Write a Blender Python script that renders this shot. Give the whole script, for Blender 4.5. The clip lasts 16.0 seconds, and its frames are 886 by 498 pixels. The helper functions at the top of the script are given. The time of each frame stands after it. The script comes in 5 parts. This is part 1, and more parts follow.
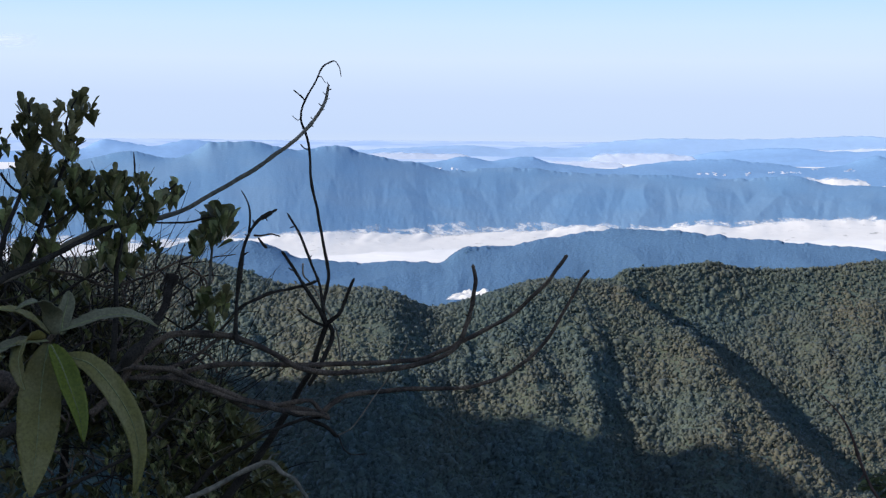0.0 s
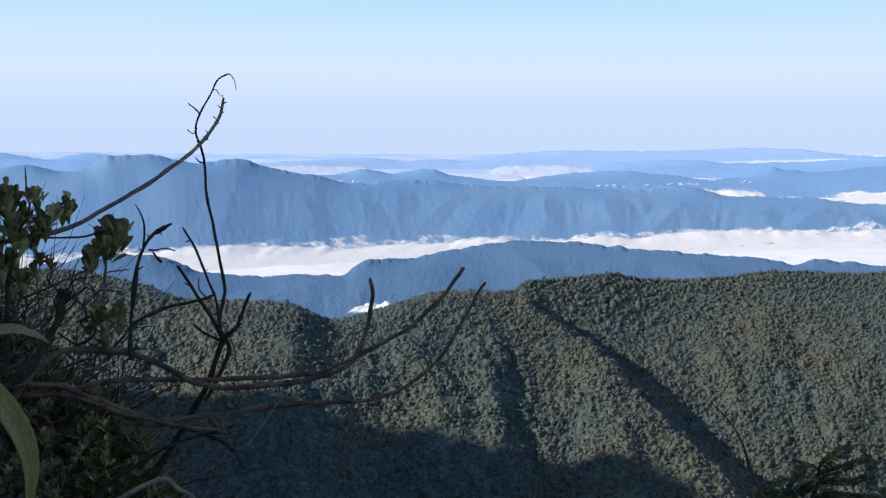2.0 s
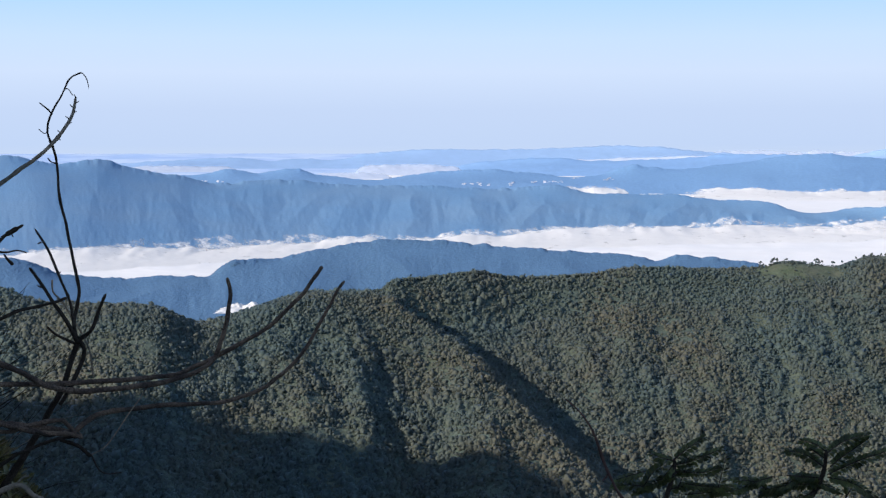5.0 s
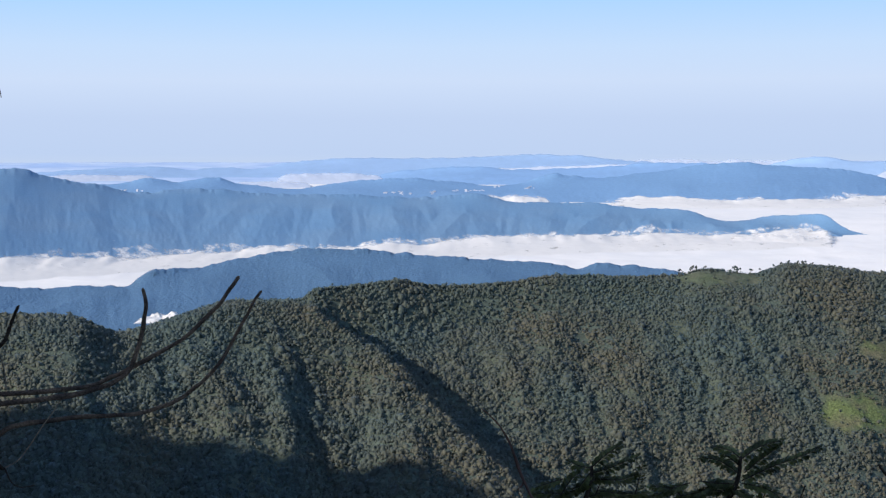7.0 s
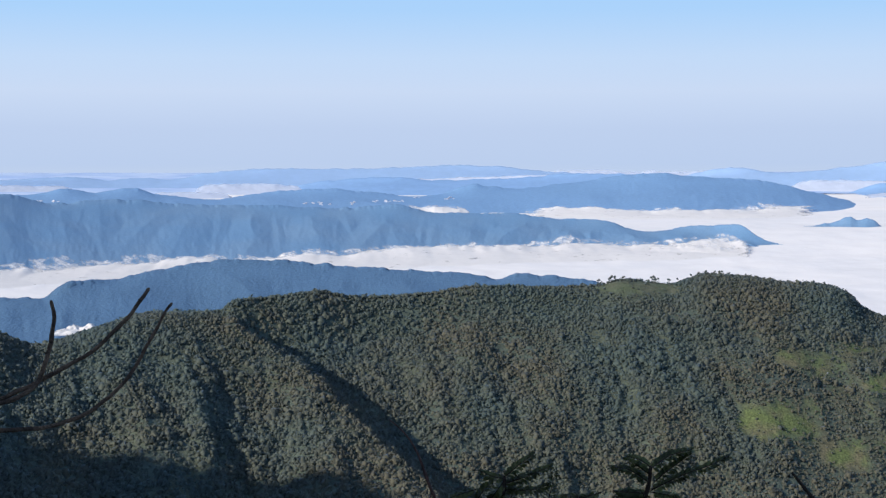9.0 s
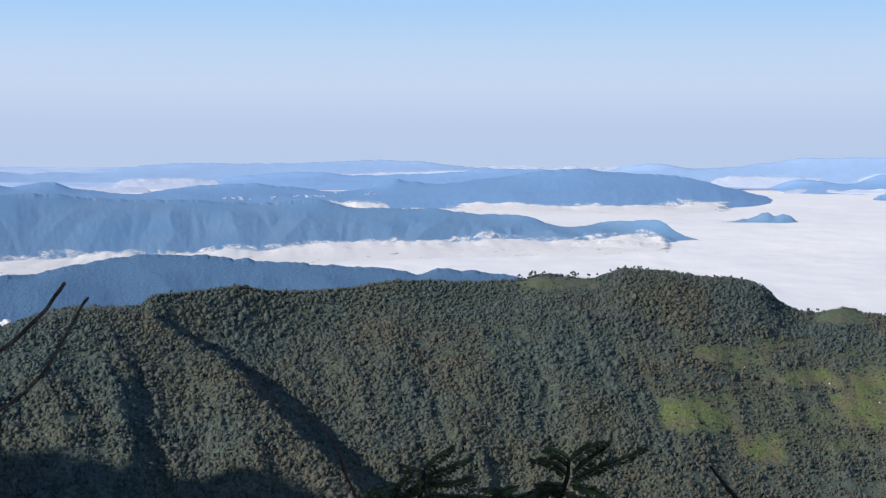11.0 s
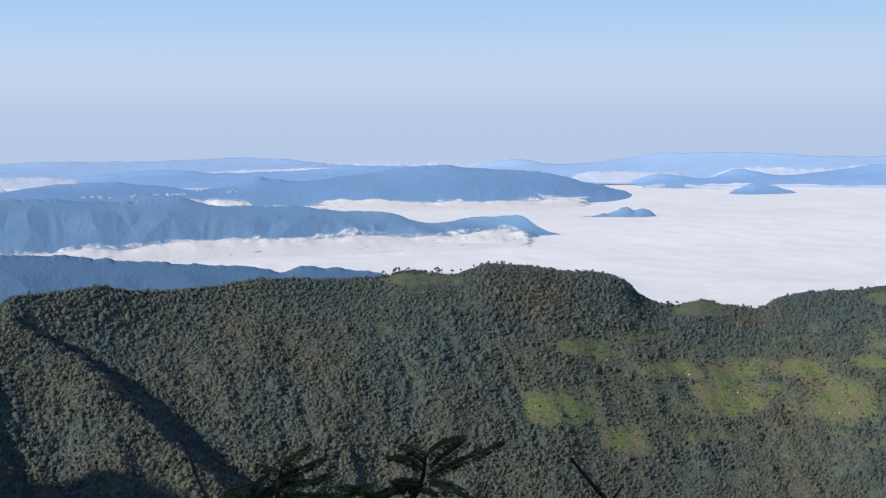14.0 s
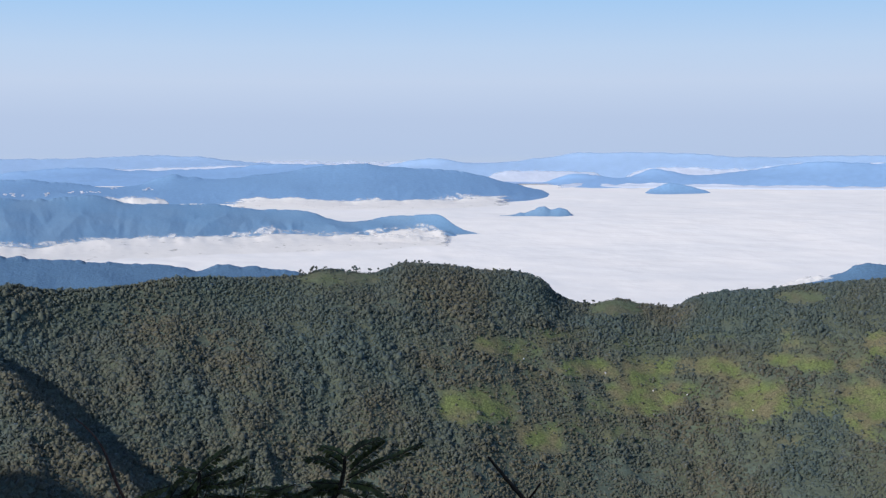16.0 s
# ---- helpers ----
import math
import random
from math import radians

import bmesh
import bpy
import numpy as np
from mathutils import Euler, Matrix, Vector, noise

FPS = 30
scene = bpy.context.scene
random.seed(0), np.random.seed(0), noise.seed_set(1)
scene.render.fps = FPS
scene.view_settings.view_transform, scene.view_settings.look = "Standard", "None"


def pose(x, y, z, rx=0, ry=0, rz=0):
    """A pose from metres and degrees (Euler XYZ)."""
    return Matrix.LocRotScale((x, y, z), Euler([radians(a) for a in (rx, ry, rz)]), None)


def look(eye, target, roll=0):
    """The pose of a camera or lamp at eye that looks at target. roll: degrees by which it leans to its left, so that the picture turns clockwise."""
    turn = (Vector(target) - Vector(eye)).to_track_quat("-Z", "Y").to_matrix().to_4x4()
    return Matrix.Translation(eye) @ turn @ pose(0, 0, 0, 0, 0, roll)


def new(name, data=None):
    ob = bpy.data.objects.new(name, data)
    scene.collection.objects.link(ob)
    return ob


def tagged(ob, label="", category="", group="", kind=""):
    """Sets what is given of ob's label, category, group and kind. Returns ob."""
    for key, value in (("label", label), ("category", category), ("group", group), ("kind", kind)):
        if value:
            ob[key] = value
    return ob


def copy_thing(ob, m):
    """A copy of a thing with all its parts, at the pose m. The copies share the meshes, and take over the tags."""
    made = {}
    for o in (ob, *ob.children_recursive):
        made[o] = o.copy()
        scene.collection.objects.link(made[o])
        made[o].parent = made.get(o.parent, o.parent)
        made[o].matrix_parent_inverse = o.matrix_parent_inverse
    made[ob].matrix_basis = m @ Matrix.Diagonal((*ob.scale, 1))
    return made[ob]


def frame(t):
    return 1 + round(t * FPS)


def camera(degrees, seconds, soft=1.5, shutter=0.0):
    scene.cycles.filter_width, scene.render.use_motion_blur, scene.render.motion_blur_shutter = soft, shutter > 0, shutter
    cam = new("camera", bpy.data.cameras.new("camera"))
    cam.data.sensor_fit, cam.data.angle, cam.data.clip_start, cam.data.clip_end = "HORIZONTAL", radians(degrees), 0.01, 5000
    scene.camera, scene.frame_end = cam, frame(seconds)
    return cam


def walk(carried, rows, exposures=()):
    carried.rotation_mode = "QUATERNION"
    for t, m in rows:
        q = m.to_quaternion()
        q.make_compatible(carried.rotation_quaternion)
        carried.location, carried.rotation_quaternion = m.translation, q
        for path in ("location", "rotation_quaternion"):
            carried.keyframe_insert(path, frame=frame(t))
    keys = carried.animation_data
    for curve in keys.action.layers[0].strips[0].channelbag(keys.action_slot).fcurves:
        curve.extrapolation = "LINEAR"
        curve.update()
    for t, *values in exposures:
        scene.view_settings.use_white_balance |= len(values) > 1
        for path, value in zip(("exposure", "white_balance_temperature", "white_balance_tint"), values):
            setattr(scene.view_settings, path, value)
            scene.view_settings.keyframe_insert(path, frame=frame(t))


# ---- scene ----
EYE = 320.0  # height of the lens above the zero level


# ---- camera: seconds, turn to the right, tilt, lean (degrees), sway (metres) ----
WALK = [
    (0, -12.500, -3.624, -0.420, 0.0000, 0, 0.0000),
    (0.5, -11.801, -3.518, -0.146, 0.0070, 0, -0.0003),
    (1, -10.740, -3.294, 0.004, 0.0093, 0, -0.0001),
    (1.5, -9.797, -3.159, -0.061, 0.0094, 0, 0.0005),
    (2, -8.975, -3.153, -0.236, 0.0083, 0, 0.0006),
    (2.5, -8.041, -3.156, -0.323, 0.0091, 0, 0.0006),
    (3, -6.990, -3.145, -0.047, 0.0168, 0, 0.0002),
    (3.5, -6.098, -3.178, -0.048, 0.0211, 0, -0.0011),
    (4, -5.468, -3.215, -0.054, 0.0222, 0, -0.0015),
    (6.5, -2.099, -3.003, 0.182, 0.0230, 0, 0.0027),
    (7, -1.378, -2.877, 0.115, 0.0298, 0, 0.0010),
    (7.5, -0.510, -2.783, 0.168, 0.0312, 0, 0.0014),
    (8, 0.314, -2.637, 0.243, 0.0365, 0, 0.0021),
    (10.5, 3.365, -2.458, -0.174, 0.0452, 0, 0.0004),
    (11, 4.326, -2.675, -0.077, 0.0458, 0, -0.0001),
    (11.5, 5.189, -2.767, 0.030, 0.0486, 0, 0.0007),
    (12, 5.839, -2.855, 0.067, 0.0467, 0, 0.0016),
    (12.5, 6.548, -2.955, -0.052, 0.0451, 0, 0.0018),
    (13, 7.462, -2.906, 0.288, 0.0539, 0, 0.0020),
    (13.5, 8.416, -2.825, 0.272, 0.0603, 0, 0.0013),
    (14, 9.212, -2.802, 0.329, 0.0615, 0, 0.0003),
    (14.5, 9.995, -2.842, 0.233, 0.0594, 0, 0.0013),
    (15, 10.704, -2.915, -0.048, 0.0527, 0, 0.0028),
    (15.5, 11.431, -2.921, 0.047, 0.0516, 0, 0.0024),
    (16, 12.168, -2.854, 0.077, 0.0573, 0, 0.0042),
]
cam = camera(30.97, 16.0, soft=1.3)
walk(cam, [(t, pose(x, y, EYE + z, 90 + tilt, 0, -turn) @ pose(0, 0, 0, 0, 0, -lean)) for t, turn, tilt, lean, x, y, z in WALK],
     exposures=[(0, 0.19), (4, 0.14), (7, 0.04), (11, -0.09), (16, -0.15)])

# ---- sun and sky ----
SUN_TURN, SUN_HEIGHT = -122.0, 26.0  # the sun stands to the left and behind, in degrees
to_sun = Vector((math.sin(radians(SUN_TURN)) * math.cos(radians(SUN_HEIGHT)),
                 math.cos(radians(SUN_TURN)) * math.cos(radians(SUN_HEIGHT)), math.sin(radians(SUN_HEIGHT))))
sun_data = bpy.data.lights.new("sun", "SUN")
sun_data.energy, sun_data.angle, sun_data.color = 5.4, radians(0.5), (1.0, 0.91, 0.77)
sun = new("sun", sun_data)
sun.matrix_world = look((0, 0, EYE + 900), Vector((0, 0, EYE + 900)) - to_sun)
world = bpy.data.worlds.new("sky")
scene.world = world
world.use_nodes = True
wn, wl = world.node_tree.nodes, world.node_tree.links
sky = wn.new("ShaderNodeTexSky")
sky.sky_type, sky.sun_disc = "NISHITA", False
sky.sun_elevation, sky.sun_rotation = radians(SUN_HEIGHT), radians(SUN_TURN)
sky.altitude, sky.air_density, sky.dust_density, sky.ozone_density = 1500, 1.2, 1.2, 2.0
wn["Background"].inputs["Strength"].default_value = 0.155
wl.new(sky.outputs["Color"], wn["Background"].inputs["Color"])
# morning haze: a pale blue band low over the horizon, clearing upwards into the open sky
ray = wn.new("ShaderNodeTexCoord")
split = wn.new("ShaderNodeSeparateXYZ")
wl.new(ray.outputs["Generated"], split.inputs["Vector"])
rise_of_ray = wn.new("ShaderNodeMath")
rise_of_ray.operation = "ARCSINE"
wl.new(split.outputs["Z"], rise_of_ray.inputs[0])
low = wn.new("ShaderNodeMapRange")
low.inputs["From Min"].default_value, low.inputs["From Max"].default_value = 0.0, radians(12)
wl.new(rise_of_ray.outputs["Value"], low.inputs["Value"])
haze = wn.new("ShaderNodeValToRGB")
wl.new(low.outputs["Result"], haze.inputs["Fac"])
haze.color_ramp.elements[0].color = (0.545, 0.655, 0.85, 1)
haze.color_ramp.elements[1].color = (0.30, 0.56, 1.0, 1)
for where, color in ((0.045, (0.51, 0.635, 0.87, 1)), (0.15, (0.53, 0.65, 0.88, 1)), (0.26, (0.60, 0.72, 0.93, 1)), (0.36, (0.555, 0.72, 0.96, 1)), (0.5, (0.42, 0.665, 0.99, 1))):
    haze.color_ramp.elements.new(where).color = color
band = wn.new("ShaderNodeBackground")
wl.new(haze.outputs["Color"], band.inputs["Color"])
clear = wn.new("ShaderNodeMapRange")
clear.interpolation_type = "SMOOTHSTEP"
clear.inputs["From Min"].default_value, clear.inputs["From Max"].default_value = radians(10), radians(50)
wl.new(rise_of_ray.outputs["Value"], clear.inputs["Value"])
both = wn.new("ShaderNodeMixShader")
wl.new(clear.outputs["Result"], both.inputs[0])
wl.new(band.outputs["Background"], both.inputs[1])
wl.new(wn["Background"].outputs["Background"], both.inputs[2])
wl.new(both.outputs["Shader"], wn["World Output"].inputs["Surface"])


# ---- noise and mesh helpers ----
LATTICE = np.random.RandomState(7).rand(256, 256)


def value_noise(x, y):
    xi, yi = np.floor(x).astype(int), np.floor(y).astype(int)
    fx, fy = x - xi, y - yi
    fx, fy = fx * fx * (3 - 2 * fx), fy * fy * (3 - 2 * fy)
    a, b = LATTICE[xi % 256, yi % 256], LATTICE[(xi + 1) % 256, yi % 256]
    c, d = LATTICE[xi % 256, (yi + 1) % 256], LATTICE[(xi + 1) % 256, (yi + 1) % 256]
    return (a * (1 - fx) + b * fx) * (1 - fy) + (c * (1 - fx) + d * fx) * fy


def fbm(x, y, octaves=4, gain=0.5):
    """Layered noise, about -1 to 1."""
    total, size, weight = 0, 1.0, 0.0
    for k in range(octaves):
        total = total + size * (2 * value_noise(x * 2 ** k + 17.3 * k, y * 2 ** k + 5.1 * k) - 1)
        weight += size
        size *= gain
    return total / weight


def ridged(x, y, octaves=3):
    """Sharp-crested noise, 0 to 1."""
    total, size, weight = 0, 1.0, 0.0
    for k in range(octaves):
        total = total + size * (1 - np.abs(2 * value_noise(x * 2 ** k + 9.7 * k, y * 2 ** k + 3.3 * k) - 1))
        weight += size
        size *= 0.5
    return total / weight


def smooth_step(x, a, b):
    s = np.clip((x - a) / (b - a), 0, 1)
    return s * s * (3 - 2 * s)


def soft_max(a, b, k):
    return 0.5 * (a + b + np.sqrt((a - b) ** 2 + k * k))


def curve_through(x, pairs):
    """A smooth curve through (x, y) pairs (monotone cubic between neighbours)."""
    px, py = np.array(pairs, float).T
    h = np.diff(px)
    s = np.diff(py) / h
    m = np.zeros(len(px))
    same = s[:-1] * s[1:] > 0
    m[1:-1] = np.where(same, 2 * s[:-1] * s[1:] / np.where(same, s[:-1] + s[1:], 1), 0)
    m[0], m[-1] = s[0], s[-1]
    x = np.clip(x, px[0], px[-1])
    i = np.clip(np.searchsorted(px, x) - 1, 0, len(h) - 1)
    t = (x - px[i]) / h[i]
    return (py[i] * (1 + 2 * t) * (1 - t) ** 2 + m[i] * h[i] * t * (1 - t) ** 2
            + py[i + 1] * t * t * (3 - 2 * t) + m[i + 1] * h[i] * t * t * (t - 1))


def place(turn, rise, r):
    """A point at a turn to the right and a rise (degrees) and r metres out, seen from the eye."""
    a = radians(turn)
    return Vector((r * math.sin(a), r * math.cos(a), EYE + r * math.tan(radians(rise))))


def raw_mesh(name, verts, faces, smooth=True):
    """A mesh from arrays; faces all have the same number of corners."""
    verts, faces = np.asarray(verts, np.float32), np.asarray(faces, np.int32)
    me = bpy.data.meshes.new(name)
    n, k = faces.shape
    me.vertices.add(len(verts))
    me.vertices.foreach_set("co", verts.ravel())
    me.loops.add(n * k)
    me.loops.foreach_set("vertex_index", faces.ravel())
    me.polygons.add(n)
    me.polygons.foreach_set("loop_start", np.arange(0, n * k, k, dtype=np.int32))
    me.polygons.foreach_set("use_smooth", np.full(n, smooth))
    me.update(calc_edges=True)
    return me


def grid_faces(rows, cols):
    i = np.arange(rows * cols).reshape(rows, cols)
    return np.stack([i[:-1, :-1], i[:-1, 1:], i[1:, 1:], i[1:, :-1]], -1).reshape(-1, 4)


def sheet(name, turn, r, z, material):
    """A surface over a polar grid: turn and r are arrays of one shape, z the height."""
    a = np.radians(turn)
    verts = np.stack([r * np.sin(a), r * np.cos(a), z], -1).reshape(-1, 3)
    me = raw_mesh(name, verts, grid_faces(*turn.shape)[:, ::-1])
    me.materials.append(material)
    return new(name, me)


def part(name, bm, material, parent, label="", smooth=True):
    me = bpy.data.meshes.new(name)
    bm.to_mesh(me)
    bm.free()
    me.polygons.foreach_set("use_smooth", [smooth] * len(me.polygons))
    me.materials.append(material)
    ob = new(name, me)
    ob.parent = parent
    return tagged(ob, label)


# ---- materials ----
def surface(name, color, rough=0.9, scale=1.0, fine=20.0, amount=0.35, bump=0.3, other=None, island=0.0, spec=0.25, distance=1.0, tree=False):
    """A surface with broad and fine variation and relief; other: a second colour in broad patches;
    island: spread of brightness between loose pieces."""
    m = bpy.data.materials.new(name)
    m.use_nodes = True
    nt, n, l = m.node_tree, m.node_tree.nodes, m.node_tree.links
    bsdf = n["Principled BSDF"]
    bsdf.inputs["Roughness"].default_value = rough
    bsdf.inputs["Specular IOR Level"].default_value = spec
    geo = n.new("ShaderNodeNewGeometry")
    broad, grain = n.new("ShaderNodeTexNoise"), n.new("ShaderNodeTexNoise")
    for node, s, d in ((broad, scale, 3), (grain, fine, 4)):
        node.inputs["Scale"].default_value, node.inputs["Detail"].default_value = s, d
        l.new(geo.outputs["Position"], node.inputs["Vector"])
    mix = n.new("ShaderNodeMix")
    mix.data_type = "RGBA"
    ramp = n.new("ShaderNodeMapRange")
    ramp.inputs["From Min"].default_value, ramp.inputs["From Max"].default_value = 0.38, 0.62
    l.new(broad.outputs["Fac"], ramp.inputs["Value"])
    l.new(ramp.outputs["Result"], mix.inputs["Factor"])
    mix.inputs["A"].default_value = (*color, 1)
    mix.inputs["B"].default_value = (*(other or [c * (1 - amount * 0.6) for c in color]), 1)
    value = n.new("ShaderNodeMapRange")
    value.inputs["From Min"].default_value, value.inputs["From Max"].default_value = 0.25, 0.75
    value.inputs["To Min"].default_value, value.inputs["To Max"].default_value = 1 - amount, 1 + amount
    l.new(grain.outputs["Fac"], value.inputs["Value"])
    hsv = n.new("ShaderNodeHueSaturation")
    l.new(mix.outputs["Result"], hsv.inputs["Color"])
    last = value.outputs["Result"]
    if island:
        spread = n.new("ShaderNodeMapRange")
        spread.inputs["To Min"].default_value, spread.inputs["To Max"].default_value = 1 - island, 1 + island
        if tree:
            own = n.new("ShaderNodeAttribute")
            own.attribute_name = "tree"
            chance = own.outputs["Fac"]
        else:
            chance = geo.outputs["Random Per Island"]
        l.new(chance, spread.inputs["Value"])
        times = n.new("ShaderNodeMath")
        times.operation = "MULTIPLY"
        l.new(last, times.inputs[0])
        l.new(spread.outputs["Result"], times.inputs[1])
        last = times.outputs["Value"]
        shift = n.new("ShaderNodeMath")
        shift.operation = "MULTIPLY_ADD"
        l.new(chance, shift.inputs[0])
        shift.inputs[1].default_value, shift.inputs[2].default_value = 7.13, 0.0
        frac = n.new("ShaderNodeMath")
        frac.operation = "FRACT"
        l.new(shift.outputs["Value"], frac.inputs[0])
        hue = n.new("ShaderNodeMapRange")
        hue.inputs["To Min"].default_value, hue.inputs["To Max"].default_value = 0.5 - min(island, 0.25) * 0.08, 0.5 + min(island, 0.25) * 0.1
        l.new(frac.outputs["Value"], hue.inputs["Value"])
        l.new(hue.outputs["Result"], hsv.inputs["Hue"])
    l.new(last, hsv.inputs["Value"])
    l.new(hsv.outputs["Color"], bsdf.inputs["Base Color"])
    if bump:
        b = n.new("ShaderNodeBump")
        b.inputs["Strength"].default_value, b.inputs["Distance"].default_value = bump, distance
        l.new(grain.outputs["Fac"], b.inputs["Height"])
        l.new(b.outputs["Normal"], bsdf.inputs["Normal"])
    if tree:  # blue-tinted sheen on the crowns stands in for haze
        bsdf.inputs["Sheen Weight"].default_value, bsdf.inputs["Sheen Roughness"].default_value = 0.36, 0.5
        bsdf.inputs["Sheen Tint"].default_value = (0.45, 0.62, 0.92, 1)
    return m


forest_floor = surface("forest_floor", (0.068, 0.09, 0.078), scale=0.02, fine=0.15, other=(0.074, 0.088, 0.066), bump=0.6, distance=3)
canopy = surface("canopy", (0.096, 0.135, 0.124), scale=0.009, fine=0.5, amount=0.08, other=(0.138, 0.138, 0.101), island=0.14, bump=0.0, spec=0.4, rough=0.6, tree=True)


def let_through(m, share):
    """Lets some of the light through thin matter."""
    n, l = m.node_tree.nodes, m.node_tree.links
    bsdf, leafy, mixer = n["Principled BSDF"], n.new("ShaderNodeBsdfTranslucent"), n.new("ShaderNodeMixShader")
    l.new(bsdf.inputs["Base Color"].links[0].from_socket, leafy.inputs["Color"])
    mixer.inputs[0].default_value = share
    l.new(bsdf.outputs["BSDF"], mixer.inputs[1])
    l.new(leafy.outputs["BSDF"], mixer.inputs[2])
    l.new(mixer.outputs["Shader"], n["Material Output"].inputs["Surface"])


let_through(canopy, 0.48)
# woods of the middle ridge, ground and crowns coloured blue to imitate haze
hazed_forest = surface("hazed_forest", (0.084, 0.168, 0.295), scale=0.006, fine=0.25, amount=0.15, bump=0.5, distance=3)
hazed_canopy = surface("hazed_canopy", (0.098, 0.196, 0.34), scale=0.006, fine=0.3, amount=0.1, island=0.12, bump=0.0, tree=True)
let_through(hazed_canopy, 0.5)
# distance haze is put into these base colours, bluer and paler further out
hazed_cliff = surface("hazed_cliff", (0.125, 0.24, 0.41), scale=0.01, fine=0.3, amount=0.08, other=(0.142, 0.249, 0.405), bump=0.22, distance=1.5)
hazed_hills = surface("hazed_hills", (0.162, 0.293, 0.505), scale=0.006, fine=0.15, amount=0.08, bump=0.3, distance=2)
hazed_horizon_hills = surface("hazed_horizon_hills", (0.27, 0.40, 0.625), scale=0.006, fine=0.04, amount=0.05, bump=0.2, distance=3)
def bare_ribs(m, color):
    """Pale bare rock in upright streaks down a steep face."""
    n, l = m.node_tree.nodes, m.node_tree.links
    bsdf = n["Principled BSDF"]
    under = bsdf.inputs["Base Color"].links[0].from_socket
    geo, tall, streak = n.new("ShaderNodeNewGeometry"), n.new("ShaderNodeMapping"), n.new("ShaderNodeTexNoise")
    tall.inputs["Scale"].default_value = (0.11, 0.11, 0.05)
    l.new(geo.outputs["Position"], tall.inputs["Vector"])
    streak.inputs["Scale"].default_value, streak.inputs["Detail"].default_value, streak.inputs["Roughness"].default_value = 1.0, 6, 0.7
    l.new(tall.outputs["Vector"], streak.inputs["Vector"])
    cut = n.new("ShaderNodeMapRange")
    cut.inputs["From Min"].default_value, cut.inputs["From Max"].default_value, cut.inputs["To Max"].default_value = 0.65, 0.73, 0.6
    l.new(streak.outputs["Fac"], cut.inputs["Value"])
    mix = n.new("ShaderNodeMix")
    mix.data_type = "RGBA"
    mix.inputs["B"].default_value = (*color, 1)
    l.new(cut.outputs["Result"], mix.inputs["Factor"])
    l.new(under, mix.inputs["A"])
    l.new(mix.outputs["Result"], bsdf.inputs["Base Color"])


# bare rock, its colour tinted blue with the same painted haze
bare_ribs(hazed_cliff, (0.33, 0.40, 0.50))


# far cloud, with blue haze painted into its colour
hazed_far_cloud = surface("hazed_far_cloud", (0.37, 0.50, 0.76), rough=1.0, scale=0.006, fine=0.012, amount=0.05, other=(0.50, 0.60, 0.79), bump=0.0, spec=0.0)
# wall and roof colours include a bluish tint painted in for haze
hazed_wall = surface("hazed_wall", (0.62, 0.63, 0.70), rough=0.8, scale=0.1, fine=1.5, amount=0.15, bump=0.0)
hazed_roof = surface("hazed_roof", (0.47, 0.50, 0.60), rough=0.7, scale=0.1, fine=1.5, amount=0.2, bump=0.0)
trunk_bark = surface("trunk_bark", (0.10, 0.085, 0.07), rough=0.9, scale=0.5, fine=4, amount=0.3, bump=0.3, distance=0.05)
cloud_puff = surface("cloud_puff", (0.745, 0.725, 0.735), rough=1.0, scale=0.01, fine=0.06, amount=0.03, bump=0.0, distance=3, spec=0.0)
let_through(cloud_puff, 0.1)


def thinning(m, name, scale, ragged=2.4):
    """Thins out to nothing where the mesh carries a low value, with ragged gaps."""
    n, l = m.node_tree.nodes, m.node_tree.links
    last = n["Material Output"].inputs["Surface"].links[0].from_socket
    own, geo, gaps = n.new("ShaderNodeAttribute"), n.new("ShaderNodeNewGeometry"), n.new("ShaderNodeTexNoise")
    own.attribute_name = name
    gaps.inputs["Scale"].default_value, gaps.inputs["Detail"].default_value, gaps.inputs["Roughness"].default_value = scale, 6, 0.7
    l.new(geo.outputs["Position"], gaps.inputs["Vector"])
    cut = n.new("ShaderNodeMath")
    cut.operation = "MULTIPLY_ADD"
    cut.inputs[1].default_value, cut.inputs[2].default_value = ragged, -ragged / 2
    l.new(gaps.outputs["Fac"], cut.inputs[0])
    total = n.new("ShaderNodeMath")
    total.operation, total.use_clamp = "ADD", True
    l.new(own.outputs["Fac"], total.inputs[0])
    l.new(cut.outputs["Value"], total.inputs[1])
    clear, mixer = n.new("ShaderNodeBsdfTransparent"), n.new("ShaderNodeMixShader")
    l.new(total.outputs["Value"], mixer.inputs[0])
    l.new(clear.outputs["BSDF"], mixer.inputs[1])
    l.new(last, mixer.inputs[2])
    l.new(mixer.outputs["Shader"], n["Material Output"].inputs["Surface"])


thinning(cloud_puff, "thick", 0.045, 5.0)
# distant cloud puffs, colour dimmed and blued in place of haze
hazed_puff = surface("hazed_puff", (0.53, 0.59, 0.73), rough=1.0, scale=0.01, fine=0.06, amount=0.03, bump=0.0, distance=3, spec=0.0)
let_through(hazed_puff, 0.1)
thinning(hazed_puff, "thick", 0.03, 3.0)
sky_wisp = surface("sky_wisp", (0.8, 0.82, 0.88), rough=1.0, scale=0.005, fine=0.02, amount=0.05, bump=0.0, spec=0.0)
thinning(sky_wisp, "thick", 0.008, 0.25)
# far range colour with haze mixed in, between the hills and the horizon
haze_blue = surface("haze_blue", (0.215, 0.36, 0.61), scale=0.006, fine=0.05, amount=0.06, bump=0.2, distance=3)
